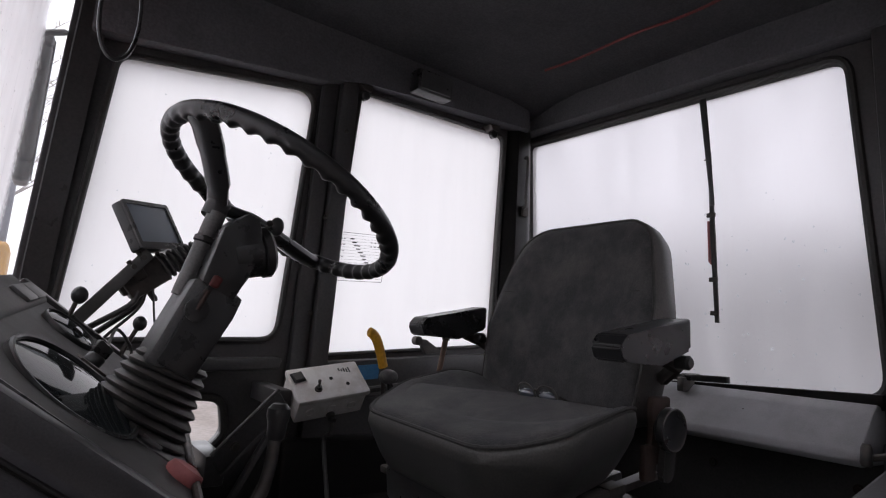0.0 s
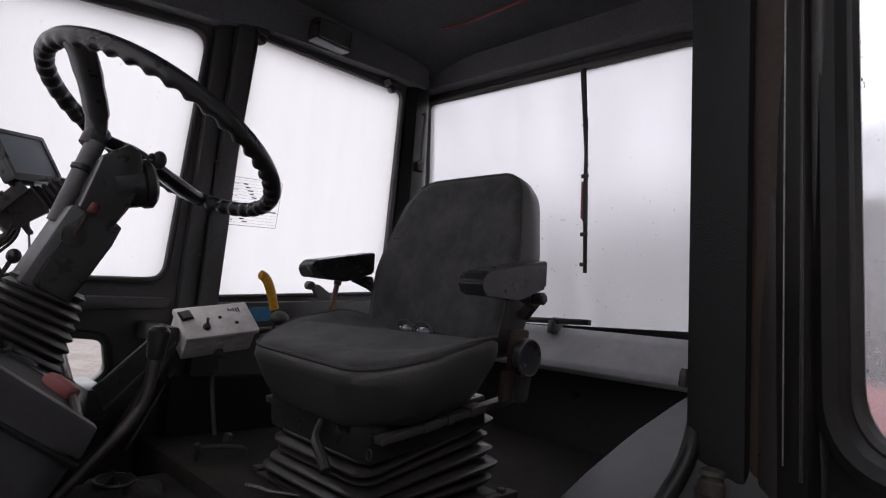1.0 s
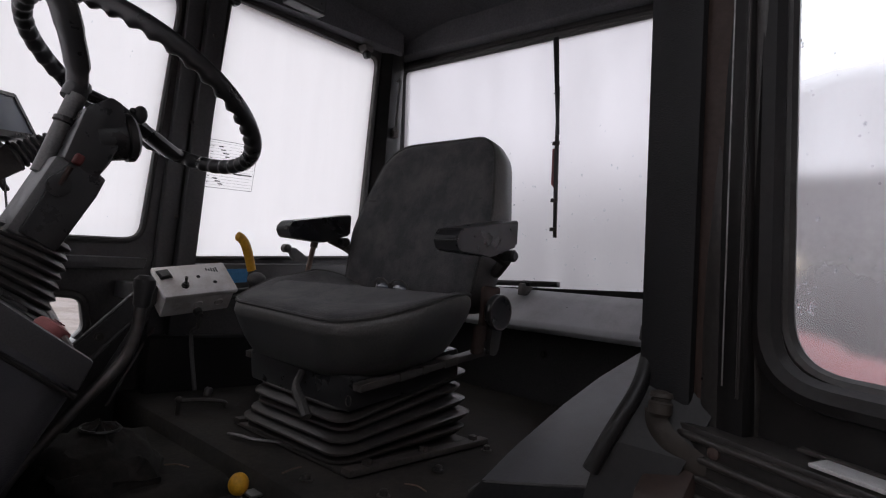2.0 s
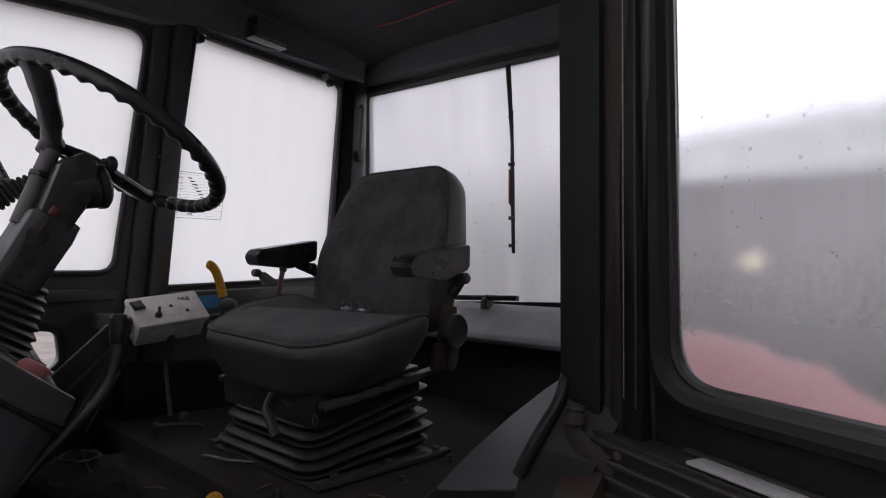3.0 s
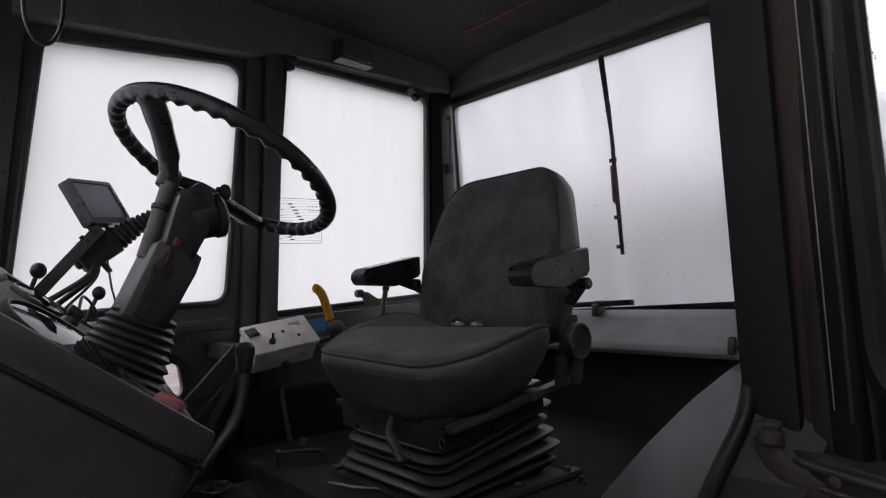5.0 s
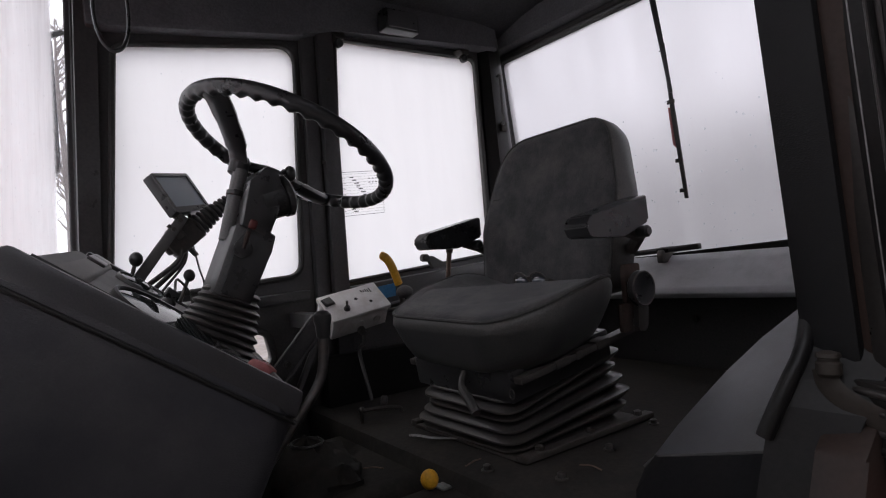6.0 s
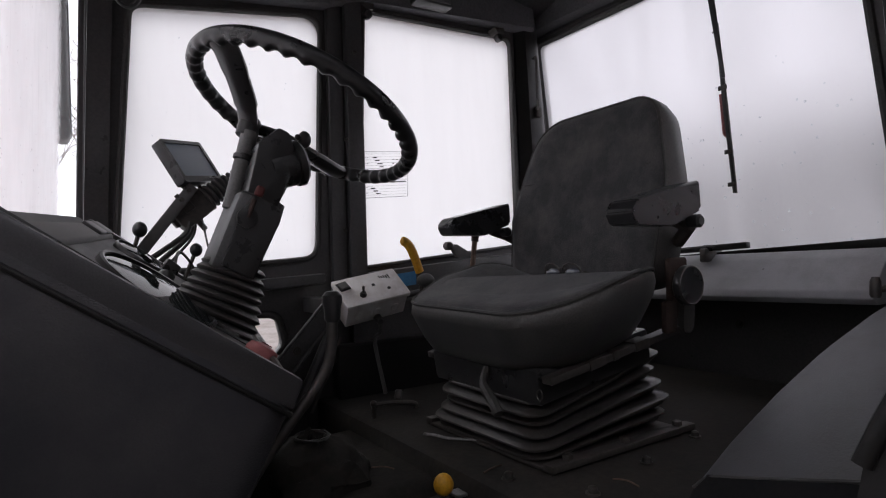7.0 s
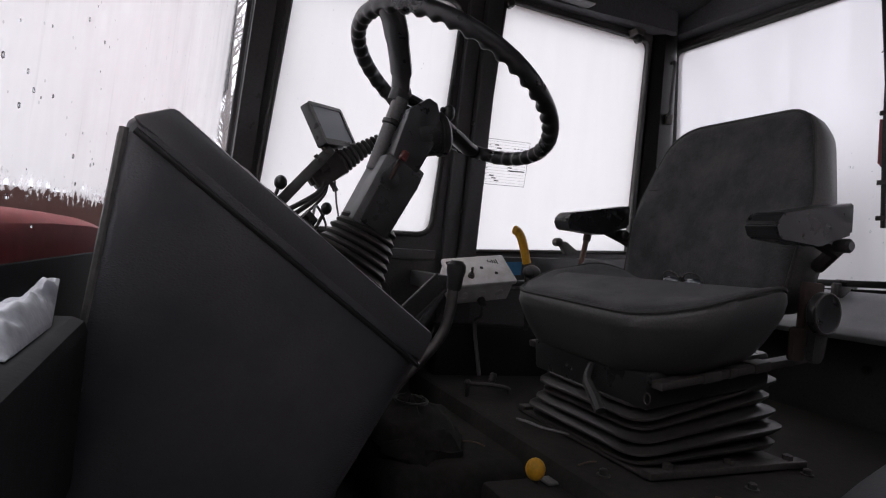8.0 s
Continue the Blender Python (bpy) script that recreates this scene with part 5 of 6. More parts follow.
kn = thing("round_knob_lever", (0.655, 1.19, 1.40), "black lever with a round dusty knob", "lever")
part("knob", ball((0.640, 1.185, 1.458), 0.022, (1.15, 1, 0.85)), PLASTIC_DUSTY, kn)
part("stem", tube([(0.672, 1.19, 1.305), (0.645, 1.187, 1.45)], 0.008, 8), PLASTIC, kn)
st = thing("stem_lever", (0.775, 1.16, 1.40), "thin brown steel lever with a reddish top", "lever")
part("stem", tube([(0.760, 1.17, 1.305), (0.794, 1.16, 1.575)], 0.0075, 10), BROWN_STEM, st)
part("ferrule", tube([(0.792, 1.16, 1.560), (0.796, 1.16, 1.585)], 0.011, 10), RUST, st)
lt = thing("window_latch", on_far(0.80, 1.525, -0.04), "black window latch with a small roller", "latch")
part("bracket", prism([(0.775, 1.552), (0.80, 1.556), (0.86, 1.522), (0.80, 1.515)], -0.055, -0.038, on_far, 0.003), PLASTIC_DUSTY, lt)
part("roller", lathe([(0.008, 0), (0.0125, 0.003), (0.0125, 0.022), (0.008, 0.025)], on_far(0.772, 1.551, -0.035), (0, -1, 0), 16), DARK_STEEL, lt)
for bx_, bz_ in ((0.563, 2.238), (1.045, 2.256)):
    hg = part("hinge", prism([(bx_ - 0.025, bz_ + 0.012), (bx_ + 0.018, bz_ + 0.016), (bx_ + 0.016, bz_ - 0.004), (bx_ - 0.012, bz_ - 0.004)], -0.045, -0.004, on_far, 0.003), DARK_STEEL, side, "small black window hinge")
    part("nut", lathe([(0.009, 0), (0.0135, 0.003), (0.0135, 0.018), (0.009, 0.022)], on_far(bx_, bz_ - 0.016, -0.02), (0, -1, 0), 16), PLASTIC, hg)
gh = thing("grab_handle", (1.17, 1.285, 2.04), "thin black grab handle on the corner post", "handle")
part("bar", tube(smooth_path([(1.185, 1.315, 2.19), (1.172, 1.288, 2.18), (1.167, 1.282, 2.12), (1.165, 1.28, 2.06), (1.17, 1.283, 2.02), (1.183, 1.31, 2.01)], 5), 0.0055, 8), PLASTIC_DUSTY, gh)
part("foot_plate", block((1.175, 1.298, 1.985), (1.20, 1.325, 2.02), 0.004), DARK_STEEL, gh)

# printed chart stuck on the side glass
chart = thing("printed_chart", on_far(0.585, 1.70, 0.01), "thin printed chart sheet stuck on the side glass", "sticker", shift=(0.02, 0, -0.009))


def on_chart(u, v, w=0.0):
    return on_far(0.508 + u + 0.012 * v / 0.135, 1.703 + v + 0.07 * u, 0.012 + w)


part("sheet_edge", tube([on_chart(*p) for p in ((0, 0), (0.152, 0), (0.152, 0.135), (0, 0.135))], 0.0008, 4, closed=True), INK, chart)
for k in range(15):
    v = 0.008 + 0.0086 * k
    part("rule", tube([on_chart(0.004, v), on_chart(0.148, v)], 0.00022, 4), INK, chart)
for k in range(9):
    u, v = 0.035 + 0.0075 * k, 0.118 - 0.0092 * k
    part("chart_bar", tube([on_chart(u, v), on_chart(u + 0.012 + 0.002 * (k % 3), v)], 0.0016, 4), INK, chart)
for k in range(3):
    u, v = 0.03 + 0.009 * k, 0.027 - 0.0075 * k
    part("chart_bar", tube([on_chart(u, v), on_chart(u + 0.014, v)], 0.0016, 4), INK, chart)
for k in range(14):
    u, v = 0.008 + 0.008 * (k % 2), 0.014 + 0.0172 * (k // 2)
    part("print_mark", tube([on_chart(u, v), on_chart(u + 0.004, v)], 0.0010, 4), INK, chart)
for k in range(8):
    u, v = 0.10 + 0.012 * (k % 4), 0.10 + 0.012 * (k // 4)
    part("print_mark", tube([on_chart(u, v), on_chart(u + 0.005, v)], 0.0014, 4), INK, chart)
part("chart_bar", tube([on_chart(0.09, 0.045), on_chart(0.145, 0.045)], 0.0016, 4), INK, chart)
single("blue_label", prism([(0.598, 1.438), (0.662, 1.444), (0.664, 1.482), (0.60, 1.476)], -0.034, -0.031, on_far), BLUE, on_far(0.63, 1.44, -0.03), "small blue printed label on the window ledge", "label")
pipes = thing("pipe_pair", (0.9, 1.22, 1.40), "thin grey pipes along the cab side ledge", "pipes")
for k, z in enumerate((1.435, 1.418)):
    part("pipe", tube(smooth_path([(0.56, 1.24, z - 0.02), (0.72, 1.225, z), (0.9, 1.225, z + 0.012), (1.12, 1.23, z + 0.02)], 6), 0.006, 8), PLASTIC_DUSTY, pipes)

# gear lever, pedal and floor levers
gear = thing("gear_lever", (0.0, 0.66, 1.035), "long bent steel gear lever with a black knob", "lever", shift=(-0.007, -0.012, -0.018))
part("rod", tube(smooth_path([(-0.015, 0.665, 1.035), (0.005, 0.662, 1.17), (0.030, 0.66, 1.235), (0.085, 0.66, 1.305), (0.140, 0.66, 1.368), (0.155, 0.66, 1.41), (0.158, 0.66, 1.462)], 6), 0.0085, 12), STEEL, gear, "worn grey steel rod")
part("knob", lathe([(0.009, -0.026), (0.0115, -0.022), (0.0125, -0.006), (0.0150, 0.004), (0.0145, 0.013), (0.009, 0.019), (0.002, 0.020)], (0.159, 0.66, 1.473), (0.02, 0, 1), 20), PLASTIC, gear, "worn black gear knob")
part("ring", tube([(0.012 + 0.018 * math.cos(t), 0.66 + 0.018 * math.sin(t), 1.20) for t in (2 * math.pi * k / 16 for k in range(16))], 0.004, 6, closed=True), RUST, gear)
br = thing("pedal", (0.40, 1.03, 1.035), "bare steel pedal bracket on the floor", "pedal")
part("post", tube([(0.392, 1.02, 1.035), (0.392, 1.02, 1.198)], 0.0045, 8), STEEL, br)
part("bar", tube(smooth_path([(0.392, 1.02, 1.194), (0.43, 1.00, 1.197), (0.475, 0.985, 1.192), (0.482, 0.983, 1.180)], 5), 0.005, 8), DARK_STEEL, br)
part("joint", ball((0.392, 1.02, 1.197), 0.0075), STEEL, br)
part("stub", lathe([(0.006, 0), (0.0085, 0.003), (0.0085, 0.018), (0.005, 0.022)], (0.448, 1.01, 1.200), (0.25, 0.1, 0.9), 12), STEEL, br)
yb = thing("floor_lever", (0.33, 0.63, 1.13), "floor lever with a yellow ball knob", "lever")
part("knob", ball((0.328, 0.638, 1.150), 0.0165, (1, 1, 1.1)), YELLOW, yb, "yellow plastic ball knob")
part("tab", block((0.340, 0.616, 1.130), (0.416, 0.646, 1.135), 0.002), ALUMINIUM, yb, "flat worn steel tab")
for k in range(3):
    part("hole", lathe([(0.003, 0), (0.003, 0.0006), (0.001, 0.0006)], (0.362 + 0.02 * k, 0.631, 1.135), (0, 0, 1), 10), INK, yb, "drilled hole")
part("stem", tube([(0.33, 0.635, 1.125), (0.328, 0.638, 1.145)], 0.006, 8), DARK_STEEL, yb)
single("spanner", join(tube(smooth_path([(0.404, 0.822, 1.174), (0.412, 0.797, 1.176), (0.424, 0.772, 1.174), (0.448, 0.745, 1.173), (0.468, 0.722, 1.173)], 4), 0.0042, 8, flat=0.6), lathe([(0.0075, -0.002), (0.0095, 0.0), (0.0095, 0.004), (0.005, 0.005)], (0.471, 0.717, 1.169), (0, 0, 1), 14)), SPANNER_STEEL, (0.43, 0.76, 1.165), "bright worn steel spanner lying on the floor", "spanner")
for x, y, z, turn_ in ((0.205, 0.99, 1.137, 0.4), (0.150, 0.93, 1.136, 1.1), (0.30, 0.80, 1.137, 2.3), (0.40, 0.60, 1.170, 0.2), (0.52, 0.43, 1.170, 1.7)):
    d = Vector((math.cos(turn_), math.sin(turn_), 0)) * 0.022
    p = Vector((x, y, z))
    single("straw", tube(smooth_path([p - d, p + Vector((0.002, -0.002, 0.003)), p + d], 3), 0.0014, 5), BROWN_STEM, p, "short dry stalk lying on the cab floor", "straw", group="loose stalks on the floor")
lp = thing("floor_boot", (0.20, 0.86, 1.035), "crumpled rubber lever boot on the floor", "boot")
rows = []
for i in range(14):
    f = i / 13
    ring = []
    for k in range(26):
        t = 2 * math.pi * k / 26
        r = 0.10 * (1 - f ** 2.2) * (1 + 0.22 * noise.noise((math.cos(t) * 2.2, math.sin(t) * 2.2, f * 4))) + 0.004
        ring.append(Vector((0.19 + r * math.cos(t), 0.86 + 1.15 * r * math.sin(t), 1.125 + 0.085 * f + 0.014 * noise.noise((math.cos(t) * 3, math.sin(t) * 3, f * 9)))))
    rows.append(ring)
part("folds", loft(rows), FLOOR_MAT, lp)
part("clamp", tube([(0.19 + 0.030 * math.cos(t), 0.86 + 0.034 * math.sin(t), 1.203) for t in (2 * math.pi * k / 18 for k in range(18))], 0.003, 6, closed=True), DOOR_RUBBER, lp)

# mirror ring, lamp and wire under the roof
mi = thing("roof_loop", (-0.055, 1.16, 2.25), "thin black wire loop hanging below the roof", "loop")
loop = [Vector((-0.062 + 0.034 * math.cos(t) * (1 - 0.25 * math.sin(t)), 1.15 + 0.012 * math.cos(t), 2.165 + 0.118 * math.sin(t))) for t in (2 * math.pi * k / 36 for k in range(36))]
part("ring", tube(loop, 0.0042, 8, closed=True), PLASTIC, mi)
part("stalk", tube([(-0.07, 1.155, 2.27), (-0.075, 1.165, 2.425)], 0.006, 8), PLASTIC, mi)
lampbox = thing("roof_lamp", (0.74, 1.262, 2.33), "grey rectangular roof lamp, switched off", "lamp", shift=(0.013, 0.014, -0.044))
part("housing", block((0.675, 1.235, 2.305), (0.80, 1.285, 2.373), 0.008), PLASTIC, lampbox)
part("lens", block((0.685, 1.231, 2.313), (0.79, 1.238, 2.366), 0.003), LAMP_LENS, lampbox, "dull grey lens")
part("screw", lathe([(0.003, 0), (0.003, 0.002)], (0.775, 1.231, 2.333), (0, -1, 0), 8), INK, lampbox)
single("red_wire", tube(smooth_path([(1.02, 1.08, 2.375), (1.05, 0.98, 2.388), (1.06, 0.8, 2.398), (1.08, 0.62, 2.403), (1.04, 0.35, 2.405)], 8), 0.004, 6), RED_WIRE, (1.05, 0.8, 2.39), "red wire running along the roof lining", "wire")

# latch bar and lever by the rear window, wiper outside
lb = thing("rear_latch", (1.27, 0.76, 1.49), "black latch bar of the rear window", "latch")
part("bar", prism([(0.668, 1.512), (0.92, 1.500), (0.92, 1.517), (0.668, 1.529)], -0.075, -0.055, on_rear, 0.003), PLASTIC, lb)
part("clip", block((1.29, 0.775, 1.478), (1.345, 0.795, 1.515), 0.004), STEEL, lb)
part("arm", prism([(0.78, 1.505), (0.80, 1.505), (0.80, 1.525), (0.78, 1.525)], -0.06, 0.0, on_rear, 0.002), DARK_STEEL, lb)
sl = thing("side_lever", (1.06, 0.30, 1.40), "grey handled lever on the wheel arch", "lever")
part("handle", lathe([(0.007, 0), (0.0095, 0.005), (0.009, 0.03), (0.006, 0.038)], (1.055, 0.296, 1.415), (0.1, 0, 1), 14), STEEL, sl)
part("rod", tube([(1.06, 0.296, 1.428), (1.10, 0.24, 1.445), (1.16, 0.17, 1.455)], 0.006, 8), DARK_STEEL, sl)
wp = thing("rear_wiper", on_rear(0.70, 2.3, 0.04), "old black wiper hanging down against the rear glass", "wiper", shift=(0, 0.035, 0))
part("wiper_arm", tube([on_rear(0.716, 2.34, 0.004), on_rear(0.706, 2.16, 0.006), on_rear(0.697, 1.98, 0.008)], [0.011, 0.009, 0.006], 8, flat=0.5, up=(1, 0, 0)), PLASTIC, wp)
part("wiper_blade", prism([(0.700, 2.13), (0.708, 2.135), (0.709, 1.90), (0.705, 1.665), (0.694, 1.665), (0.696, 1.90)], 0.011, 0.0172, on_rear, 0.001), RUBBER, wp)
part("broken_tip", tube([on_rear(0.703, 2.12, 0.013), on_rear(0.718, 2.108, 0.012)], 0.0016, 6), DARK_STEEL, wp)
for z in (1.955, 1.78, 1.69):
    part("blade_clip", block((-0.003, -0.012, -0.006), (0.003, 0.012, 0.006), 0.001, 1, Matrix.Translation(on_rear(0.704, z, 0.011))), DARK_STEEL, wp)
part("red_grip", prism([(0.710, 1.82), (0.718, 1.83), (0.717, 1.94), (0.710, 1.94)], 0.012, 0.017, on_rear, 0.001), PINK, wp, "faded red strip")


def water_drops(name, place, area, count, sizes, seed, label, low=0.0):
    """Flat beads of water on the inside of a pane; low draws them down the pane."""
    rnd = random.Random(seed)
    beads = []
    for _ in range(count):
        u = rnd.uniform(area[0], area[1])
        v = area[2] + (area[3] - area[2]) * rnd.random() ** (1 + low)
        r = sizes[0] + (sizes[1] - sizes[0]) * rnd.random() ** 2
        a = place(u, v, 0.0)
        up = (place(u, v + 0.01, 0.0) - a).normalized()
        over = (place(u + 0.01, v, 0.0) - a).normalized()
        out_ = (place(u, v, 0.01) - a).normalized()
        bead = bmesh.new()
        rings = [[bead.verts.new(a + over * r * k * math.cos(t) + up * r * k * 1.15 * math.sin(t) + out_ * r * h) for t in (2 * math.pi * q / 8 for q in range(8))] for k, h in ((1.0, 0.0), (0.8, 0.35), (0.45, 0.5))]
        for x, y in zip(rings, rings[1:]):
            for q in range(8):
                bead.faces.new((x[q], x[(q + 1) % 8], y[(q + 1) % 8], y[q]))
        bead.faces.new(rings[-1])
        bead.faces.new(rings[0][::-1])
        beads.append(bead)
    return single(name, join(*beads), GLASS, place(area[0], area[2], 0), label, "droplets", kind="stuff")


water_drops("rear_window_drops", lambda u, v, w: on_rear(u, v, 0.0175 - w), (0.38, 1.3, 1.5, 2.0), 150, (0.0012, 0.004), 3, "small water drops on the rear window", 0.3)
water_drops("side_window_drops", lambda u, v, w: on_far(u, v, 0.0175 - w), (-0.05, 0.36, 1.53, 2.1), 40, (0.001, 0.0025), 4, "small water drops on the side window")
water_drops("door_drops", lambda u, v, w: on_door(u, v, -0.0095 + w) + DOOR_SHIFT, (0.06, 0.5, 1.47, 1.75), 70, (0.0008, 0.0024), 5, "small water drops on the door window")
water_drops("door_corner_drops", lambda u, v, w: on_door(u, v, -0.0095 + w) + DOOR_SHIFT, (0.056, 0.078, 1.515, 1.545), 22, (0.0006, 0.0022), 6, "cluster of drops in the corner of the door window")
water_drops("door_edge_drops", lambda u, v, w: on_door(u, v, -0.0095 + w) + DOOR_SHIFT, (0.046, 0.054, 1.53, 1.80), 60, (0.0006, 0.0018), 7, "row of drops along the door window seal")
water_drops("windscreen_drops", lambda u, v, w: on_front(u, v, 0.0095 - w), (0.15, 0.45, 1.47, 1.75), 90, (0.0008, 0.0022), 8, "water drops on the windscreen")

# white bag on the sill behind the dashboard
sill = single("windscreen_sill", block((-0.362, 0.02, 1.24), (-0.296, 0.442, 1.397), 0.012), MATTE_BLACK, (-0.32, 0.3, 1.30), "black sill under the windscreen", "sill", kind="structure")
bm = bmesh.new()
bmesh.ops.create_grid(bm, x_segments=24, y_segments=48, size=0.5)
for v in bm.verts:
    a, b = v.co.x, v.co.y
    slim = 1.0 - 0.75 * max(0.0, b - 0.05) / 0.45
    crease = 0.010 * abs(noise.noise((a * 2.2 + b * 3.5, b * 5.0, 1))) + 0.006 * noise.noise((a * 4.0, b * 9.0, 3))
    arc = max(0.0, 1.0 - (2 * abs(a)) ** 2.5)
    rise = 0.062 * max(0.0, b - 0.1)
    v.co = Vector((-0.331 + 0.036 * a * slim, 0.358 + 0.225 * b, 1.399 + rise + (0.019 * slim + crease) * arc * min(1.0, (0.5 - abs(b)) * 8 + 0.05)))
bmesh.ops.solidify(bm, geom=bm.faces[:], thickness=0.001)
single("plastic_bag", bm, BAG, (-0.32, 0.34, 1.398), "crumpled white plastic bag on the windscreen sill", "bag")

# ---------- outside ----------
ground = bmesh.new()
bmesh.ops.create_grid(ground, x_segments=90, y_segments=90, size=1)
for v in ground.verts:
    x, y = v.co.x, v.co.y
    v.co = Vector((math.copysign(abs(x) ** 3, x) * 900, math.copysign(abs(y) ** 3, y) * 900, 0))
    if v.co.length < 40:
        v.co.z = 0.05 * noise.noise((v.co.x * 0.7, v.co.y * 0.7, 0)) - 0.02
single("ground", ground, MUD, (0, 0, 0), "trodden snow and mud of a yard", "ground", kind="structure")

bonnet = thing("tractor_bonnet", (-1.2, 0.68, 0.9), "long faded red tractor bonnet", "bonnet")
SECTION = ((-1, 1.02), (-1, 1.38), (-0.995, 1.44), (-0.97, 1.468), (-0.93, 1.482), (-0.6, 1.489), (0, 1.491), (0.6, 1.489), (0.93, 1.482), (0.97, 1.468), (0.995, 1.44), (1, 1.38), (1, 1.02))


def hood_ring(x, half, drop=0.0, skew=0.0):
    """One cross-section of the bonnet; skew carries the far side forward along the windscreen."""
    return [Vector((x + skew * half * (sx + 1), 0.68 + half * sx, z - 0.008 - (drop if z > 1.2 else 0))) for sx, z in SECTION]


hood = [hood_ring(-0.398, 0.30, 0.030, 0.10), hood_ring(-0.402, 0.30, 0.014, 0.10), hood_ring(-0.412, 0.30, 0.004, 0.08), hood_ring(-0.44, 0.30, 0, 0.05), hood_ring(-0.9, 0.288), hood_ring(-1.9, 0.26)]
part("cover", loft(hood), BONNET_RED, bonnet, "faded red sheet metal")
part("rear_bulkhead", prism([(-0.390, 0.37), (-0.330, 0.99), (-0.336, 0.99), (-0.396, 0.37)], 1.0, 1.430, lambda u, v, w: Vector((u, v, w)), 0.002), MATTE_BLACK, bonnet, "black bulkhead")
part("side_grille", block((-1.7, 0.402, 1.05), (-0.5, 0.412, 1.29), 0.003), RUBBER, bonnet, "dark side opening")
part("chassis", block((-1.9, 0.52, 0.5), (-0.3, 0.84, 1.03), 0.03), DARK_STEEL, bonnet)

fender = thing("rear_fender", (1.05, -0.25, 0.5), "faded pale red rear mudguard outside the cab", "mudguard")
sec = []
for k in range(15):
    a = radians(200 - 13 * k)
    prof = []
    for y, dr in ((0.20, -0.004), (0.09, -0.011), (-0.02, -0.030), (-0.045, -0.049), (-0.15, -0.064), (-0.18, -0.094), (-0.25, -0.13), (-0.36, -0.19), (-0.43, -0.26), (-0.42, -0.27), (-0.35, -0.205), (-0.1, -0.085), (0.20, -0.03)):
        r = 0.68 + dr
        x = 1.18 + r * math.cos(a)
        prof.append(Vector((x, min(y, 0.34 * (x - 0.47) - 0.04), 0.81 + r * math.sin(a))))
    sec.append(prof)
part("skin", loft(sec), RED_PAINT, fender, "pale worn red paint")
part("support", block((0.55, -0.03, 0.6), (1.6, 0.0, 1.1), 0.01), DARK_STEEL, fender)
cabbase = thing("cab_underframe", (0.5, 0.6, 0.6), "red and black tractor body under the cab", "body")
part("underframe", block((-0.35, 0.0, 0.55), (1.35, 1.32, 0.97), 0.03), DARK_STEEL, cabbase)
part("red_step", block((0.430, -0.16, 1.03), (0.62, -0.040, 1.300), 0.01), RED_PAINT, cabbase, "bright red body corner")



def tractor_wheel(x, y, r, w, body, label):
    shapes = [lathe([(r * 0.58, -w / 2), (r * 0.9, -w / 2), (r * 0.985, -w * 0.42), (r * 0.99, w * 0.42), (r * 0.9, w / 2), (r * 0.58, w / 2)], (x, y, r), (0, 1, 0), 40)]
    n_lug = 22
    for k in range(n_lug):
        for sgn in (-1, 1):
            m = Matrix.Translation((x, y, r)) @ pose(0, 0, 0, 0, 360 * (k + 0.25 * sgn) / n_lug, 0) @ Matrix.Translation((0, sgn * w * 0.24, r * 0.985)) @ pose(0, 0, 0, 0, 0, sgn * 35)
            shapes.append(block((-0.02, -w * 0.26, -0.03), (0.02, w * 0.26, r * 0.015), 0.004, 1, m))
    tyre = part("wheel", join(*shapes), RUBBER, body, label)
    part("rim", lathe([(r * 0.1, -w * 0.2), (r * 0.5, -w * 0.25), (r * 0.6, -w * 0.46), (r * 0.6, w * 0.46), (r * 0.5, w * 0.05), (r * 0.1, w * 0.05)], (x, y, r), (0, 1, 0), 32), RED_PAINT, tyre, "faded red wheel rim")


for wy in (-0.18, 1.54):
    tractor_wheel(1.18, wy, 0.60, 0.34, cabbase, "large muddy rear wheel")
for wy in (0.05, 1.31):
    tractor_wheel(-1.55, wy, 0.42, 0.24, bonnet, "small muddy front wheel")
part("rear_axle", tube([(1.18, -0.2, 0.60), (1.18, 1.56, 0.60)], 0.09, 16), DARK_STEEL, cabbase)
part("front_axle", tube([(-1.55, 0.05, 0.42), (-1.55, 1.31, 0.42)], 0.05, 12), DARK_STEEL, bonnet)
part("front_support", block((-1.65, 0.58, 0.42), (-1.45, 0.78, 0.6), 0.02), DARK_STEEL, bonnet)

shed = thing("shed", (10.5, -1.0, 0), "long dark shed across the yard", "shed")
part("wall", block((10, -16, 0), (16, 13, 3.6), 0.02), SHED, shed, "grey rendered wall")
part("roof", prism([(9.7, 3.52), (16.3, 3.52), (13, 4.0)], -16.3, 13.3, lambda u, v, w: Vector((u, w, v)), 0.01), SHED_DARK, shed)
for y0 in (-9.5, -3.2, 3.6):
    part("gate", block((9.94, y0, 0), (10.02, y0 + 2.8, 2.9), 0.01), SHED_DARK, shed, "dark board gate")
for y0 in (-5.0, -0.3, 2.6, 8.0):
    w_ = part("window", block((9.93, y0, 1.5), (10.02, y0 + 0.9, 2.5), 0.01), SHED_DARK, shed)
    part("pane", block((9.915, y0 + 0.08, 1.58), (9.935, y0 + 0.82, 2.42), 0.0), SHED_DARK, w_)
lamp_w = part("window", block((9.90, 1.66, 2.08), (9.99, 1.94, 2.36), 0.01), SHED_DARK, shed)
part("pane", block((9.885, 1.70, 2.12), (9.905, 1.90, 2.32), 0), WARM, lamp_w, "lit window pane")
# added light blocker, never in view: keeps sky light out of the doorway
barn = thing("barn", (-2, -7, 0), "unseen dark block shading the doorway side", "barn")
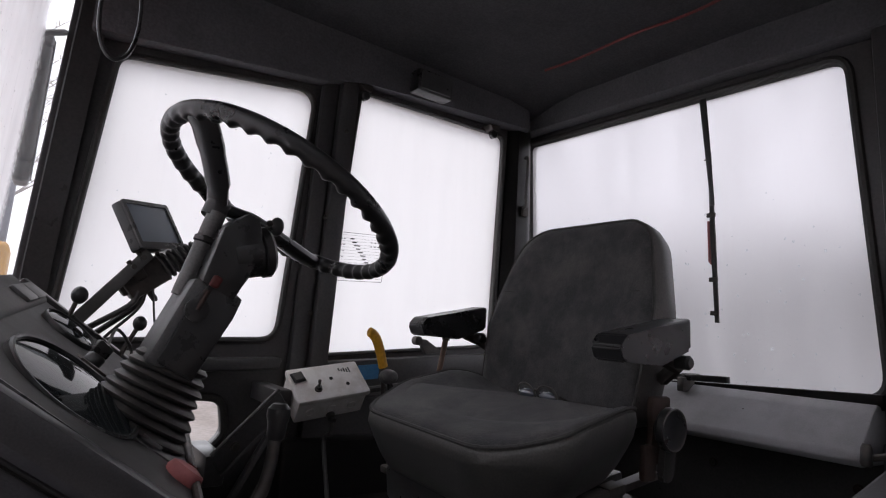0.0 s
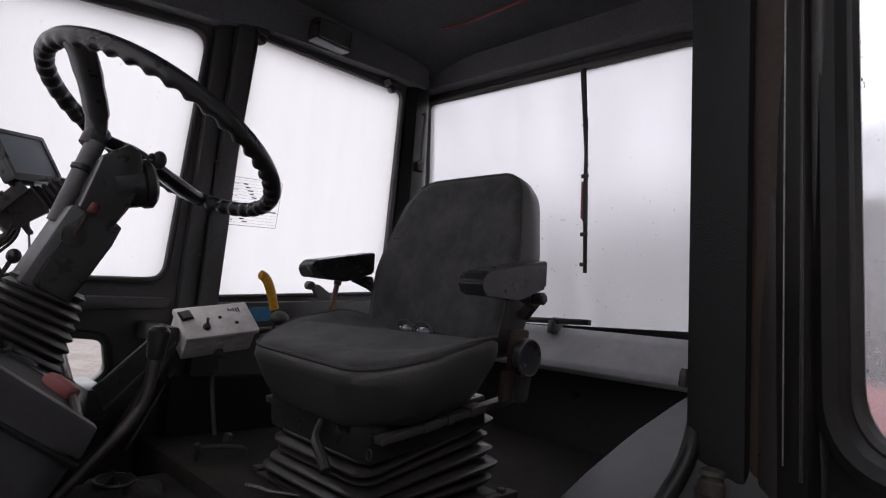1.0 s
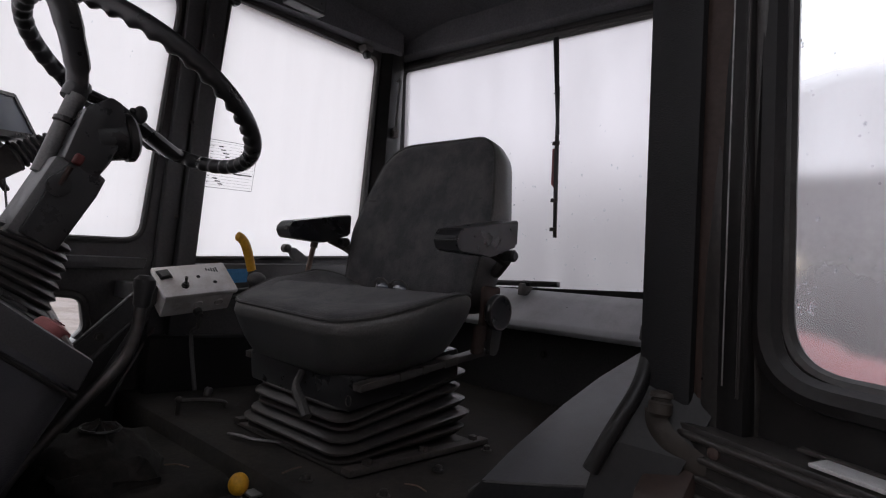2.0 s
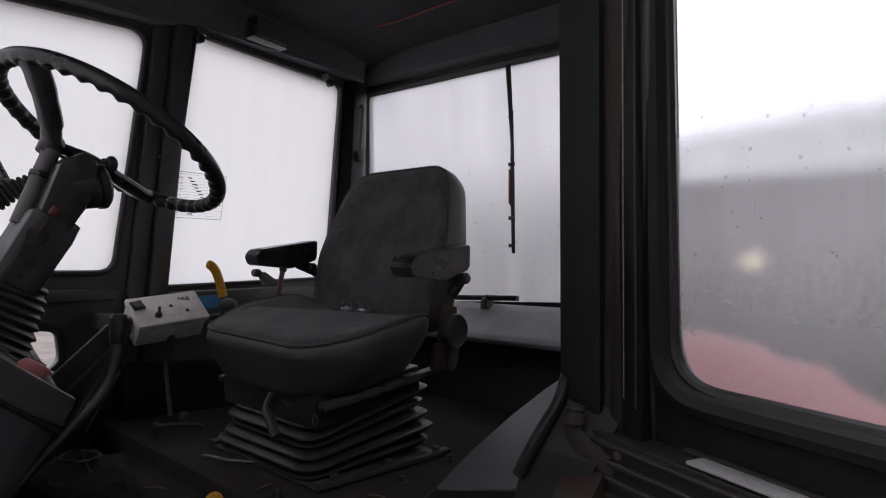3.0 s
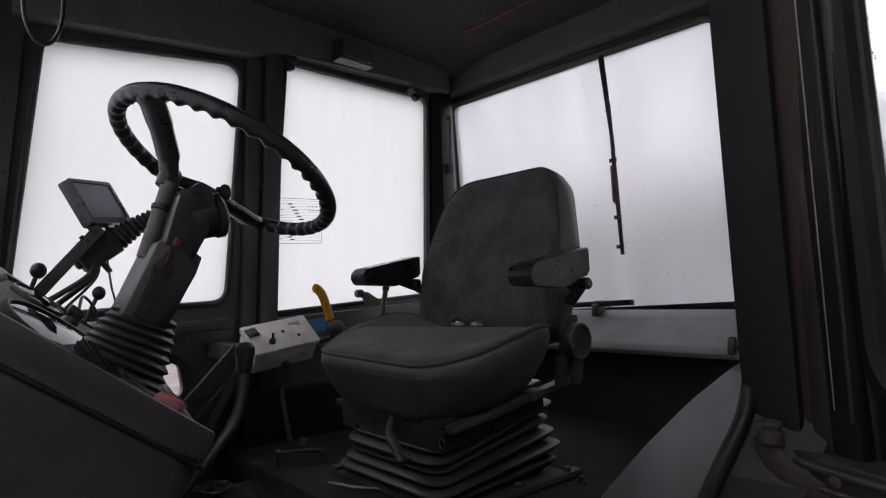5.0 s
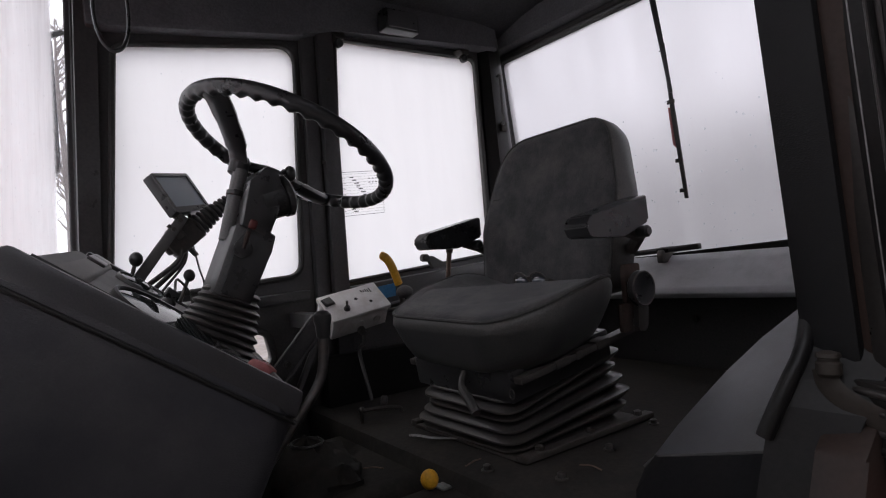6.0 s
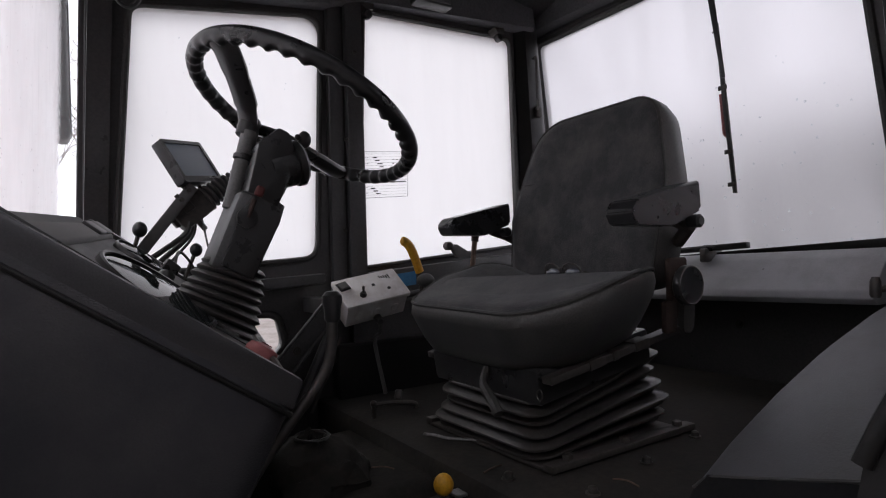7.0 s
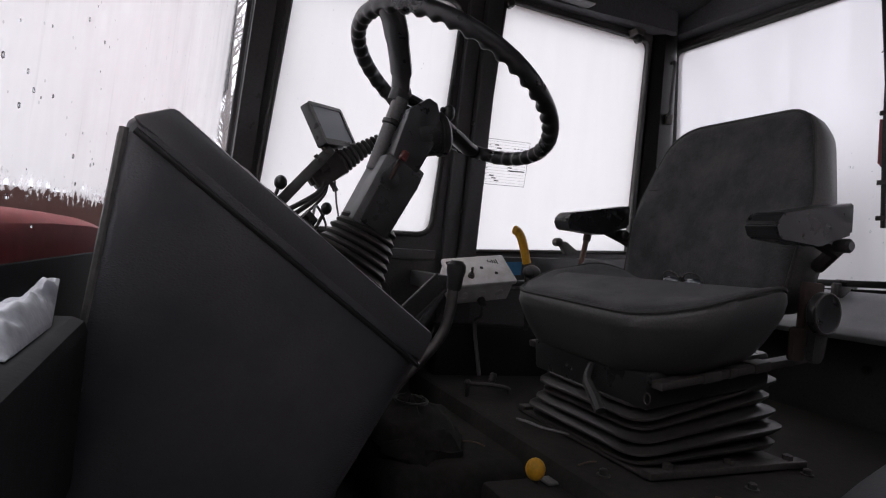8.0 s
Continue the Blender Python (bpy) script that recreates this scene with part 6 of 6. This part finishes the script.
part("wall", block((-14, -9.5, 0), (3.5, -3.6, 4.6), 0.02), SHED, barn, "grey rendered wall")
part("roof", prism([(-9.8, 4.55), (-3.4, 4.55), (-6.6, 6.2)], -14.3, 3.8, lambda u, v, w: Vector((w, u, v)), 0.01), SHED_DARK, barn)
# added slab, also out of view, cuts the sky further
part("shade_canopy", block((-6, -3.7, 2.95), (0.5, -2.9, 3.05), 0.02), SHED_DARK, barn, "unseen slab that blocks sky light")
for x0 in (-9.0, -1.2):
    part("gate", block((x0, -3.62, 0), (x0 + 2.6, -3.55, 3.0), 0.01), SHED_DARK, barn, "dark board gate")
fence = thing("yard_fence", (-6, 22, 0), "brown board fence behind the yard", "fence")
for k in range(60):
    x = -24 + 0.62 * k
    part("board", block((x, 22 + 0.012 * (k % 2), 0), (x + 0.625, 22.05, 2.15 + 0.04 * math.sin(k * 2.3)), 0.0), FENCE, fence, smooth=False)
loader = thing("loader", (-0.75, 11, 0), "yellow loading machine with a grey mast", "machine")
part("cab_body", block((-0.95, 10.4, 1.2), (-0.35, 12, 2.35), 0.1, 3), LOADER_YELLOW, loader)
part("mast", block((-0.75, 10.6, 1.0), (-0.42, 11.0, 5.2), 0.05), HAZY_MAST, loader, "grey mast")
for x in (-0.95, -0.35):
    part("tyre", lathe([(0.25, 0), (0.62, 0.02), (0.68, 0.1), (0.68, 0.3), (0.62, 0.38), (0.25, 0.4)], (x, 10.3, 0.68), (0, -1, 0), 28), RUBBER, loader)


def bare_tree(x, y, h, seed):
    rnd = random.Random(seed)
    tr = thing("bare_tree", (x, y, 0), "leafless winter tree behind the yard", "tree", group="trees behind the yard")
    part("trunk", tube(smooth_path([(x, y, -0.1), (x + 0.1, y, h * 0.4), (x - 0.05, y + 0.1, h * 0.75), (x, y, h)], 4), [0.22 - 0.016 * k for k in range(13)], 8), HAZY_BARK, tr)
    twigs = []
    for k in range(70):
        z = h * (0.28 + 0.7 * rnd.random())
        a, ln = rnd.random() * 6.283, (0.8 + 2.4 * rnd.random()) * (1.25 - z / h)
        p0 = Vector((x, y, z))
        p1 = p0 + Vector((math.cos(a) * ln * 0.5, math.sin(a) * ln * 0.5, ln * 0.45))
        p2 = p0 + Vector((math.cos(a + 0.3) * ln, math.sin(a + 0.3) * ln, ln * 1.1))
        twigs.append(tube([p0, p1, p2], [0.05, 0.03, 0.008], 5))
        for _ in range(6):
            s = rnd.random()
            q0 = p1.lerp(p2, s)
            d = Vector((rnd.uniform(-1, 1), rnd.uniform(-1, 1), rnd.uniform(0.1, 1.2))) * 0.55 * ln * 0.5
            twigs.append(tube([q0, q0 + d * 0.6, q0 + d + Vector((0, 0, 0.1))], [0.018, 0.012, 0.004], 4))
    part("crown", join(*twigs), HAZY_BARK, tr, "thin bare twigs")


for x, y, h, seed in ((-1.4, 26, 13, 1), (-4.6, 29, 15, 2), (1.2, 31, 14, 3), (-8.5, 27, 12, 4)):
    bare_tree(x, y, h, seed)
arm_m = thing("mirror_arm", (-0.25, 1.40, 1.6), "thin dark outside mirror arm by the windscreen pillar", "arm")
part("upright", tube([on_front(1.20, 1.30, 0.10), on_front(1.235, 2.10, 0.10), on_front(1.25, 2.5, 0.10)], 0.005, 8), DARK_STEEL, arm_m)
part("strut", tube([on_front(1.235, 2.06, 0.10), on_front(1.38, 2.16, 0.02)], 0.007, 8), DARK_STEEL, arm_m)
head = part("mirror_head", block((-0.195, 1.50, 1.84), (-0.160, 1.60, 2.20), 0.014, 3), PLASTIC, arm_m, "tall black mirror housing")
part("mirror_glass", block((-0.161, 1.512, 1.856), (-0.157, 1.588, 2.184), 0.001), MIRROR, head, "mirror glass")
part("bracket", tube([(-0.20, 1.40, 2.16), (-0.19, 1.47, 2.13), (-0.18, 1.51, 2.10)], 0.007, 8), DARK_STEEL, arm_m)
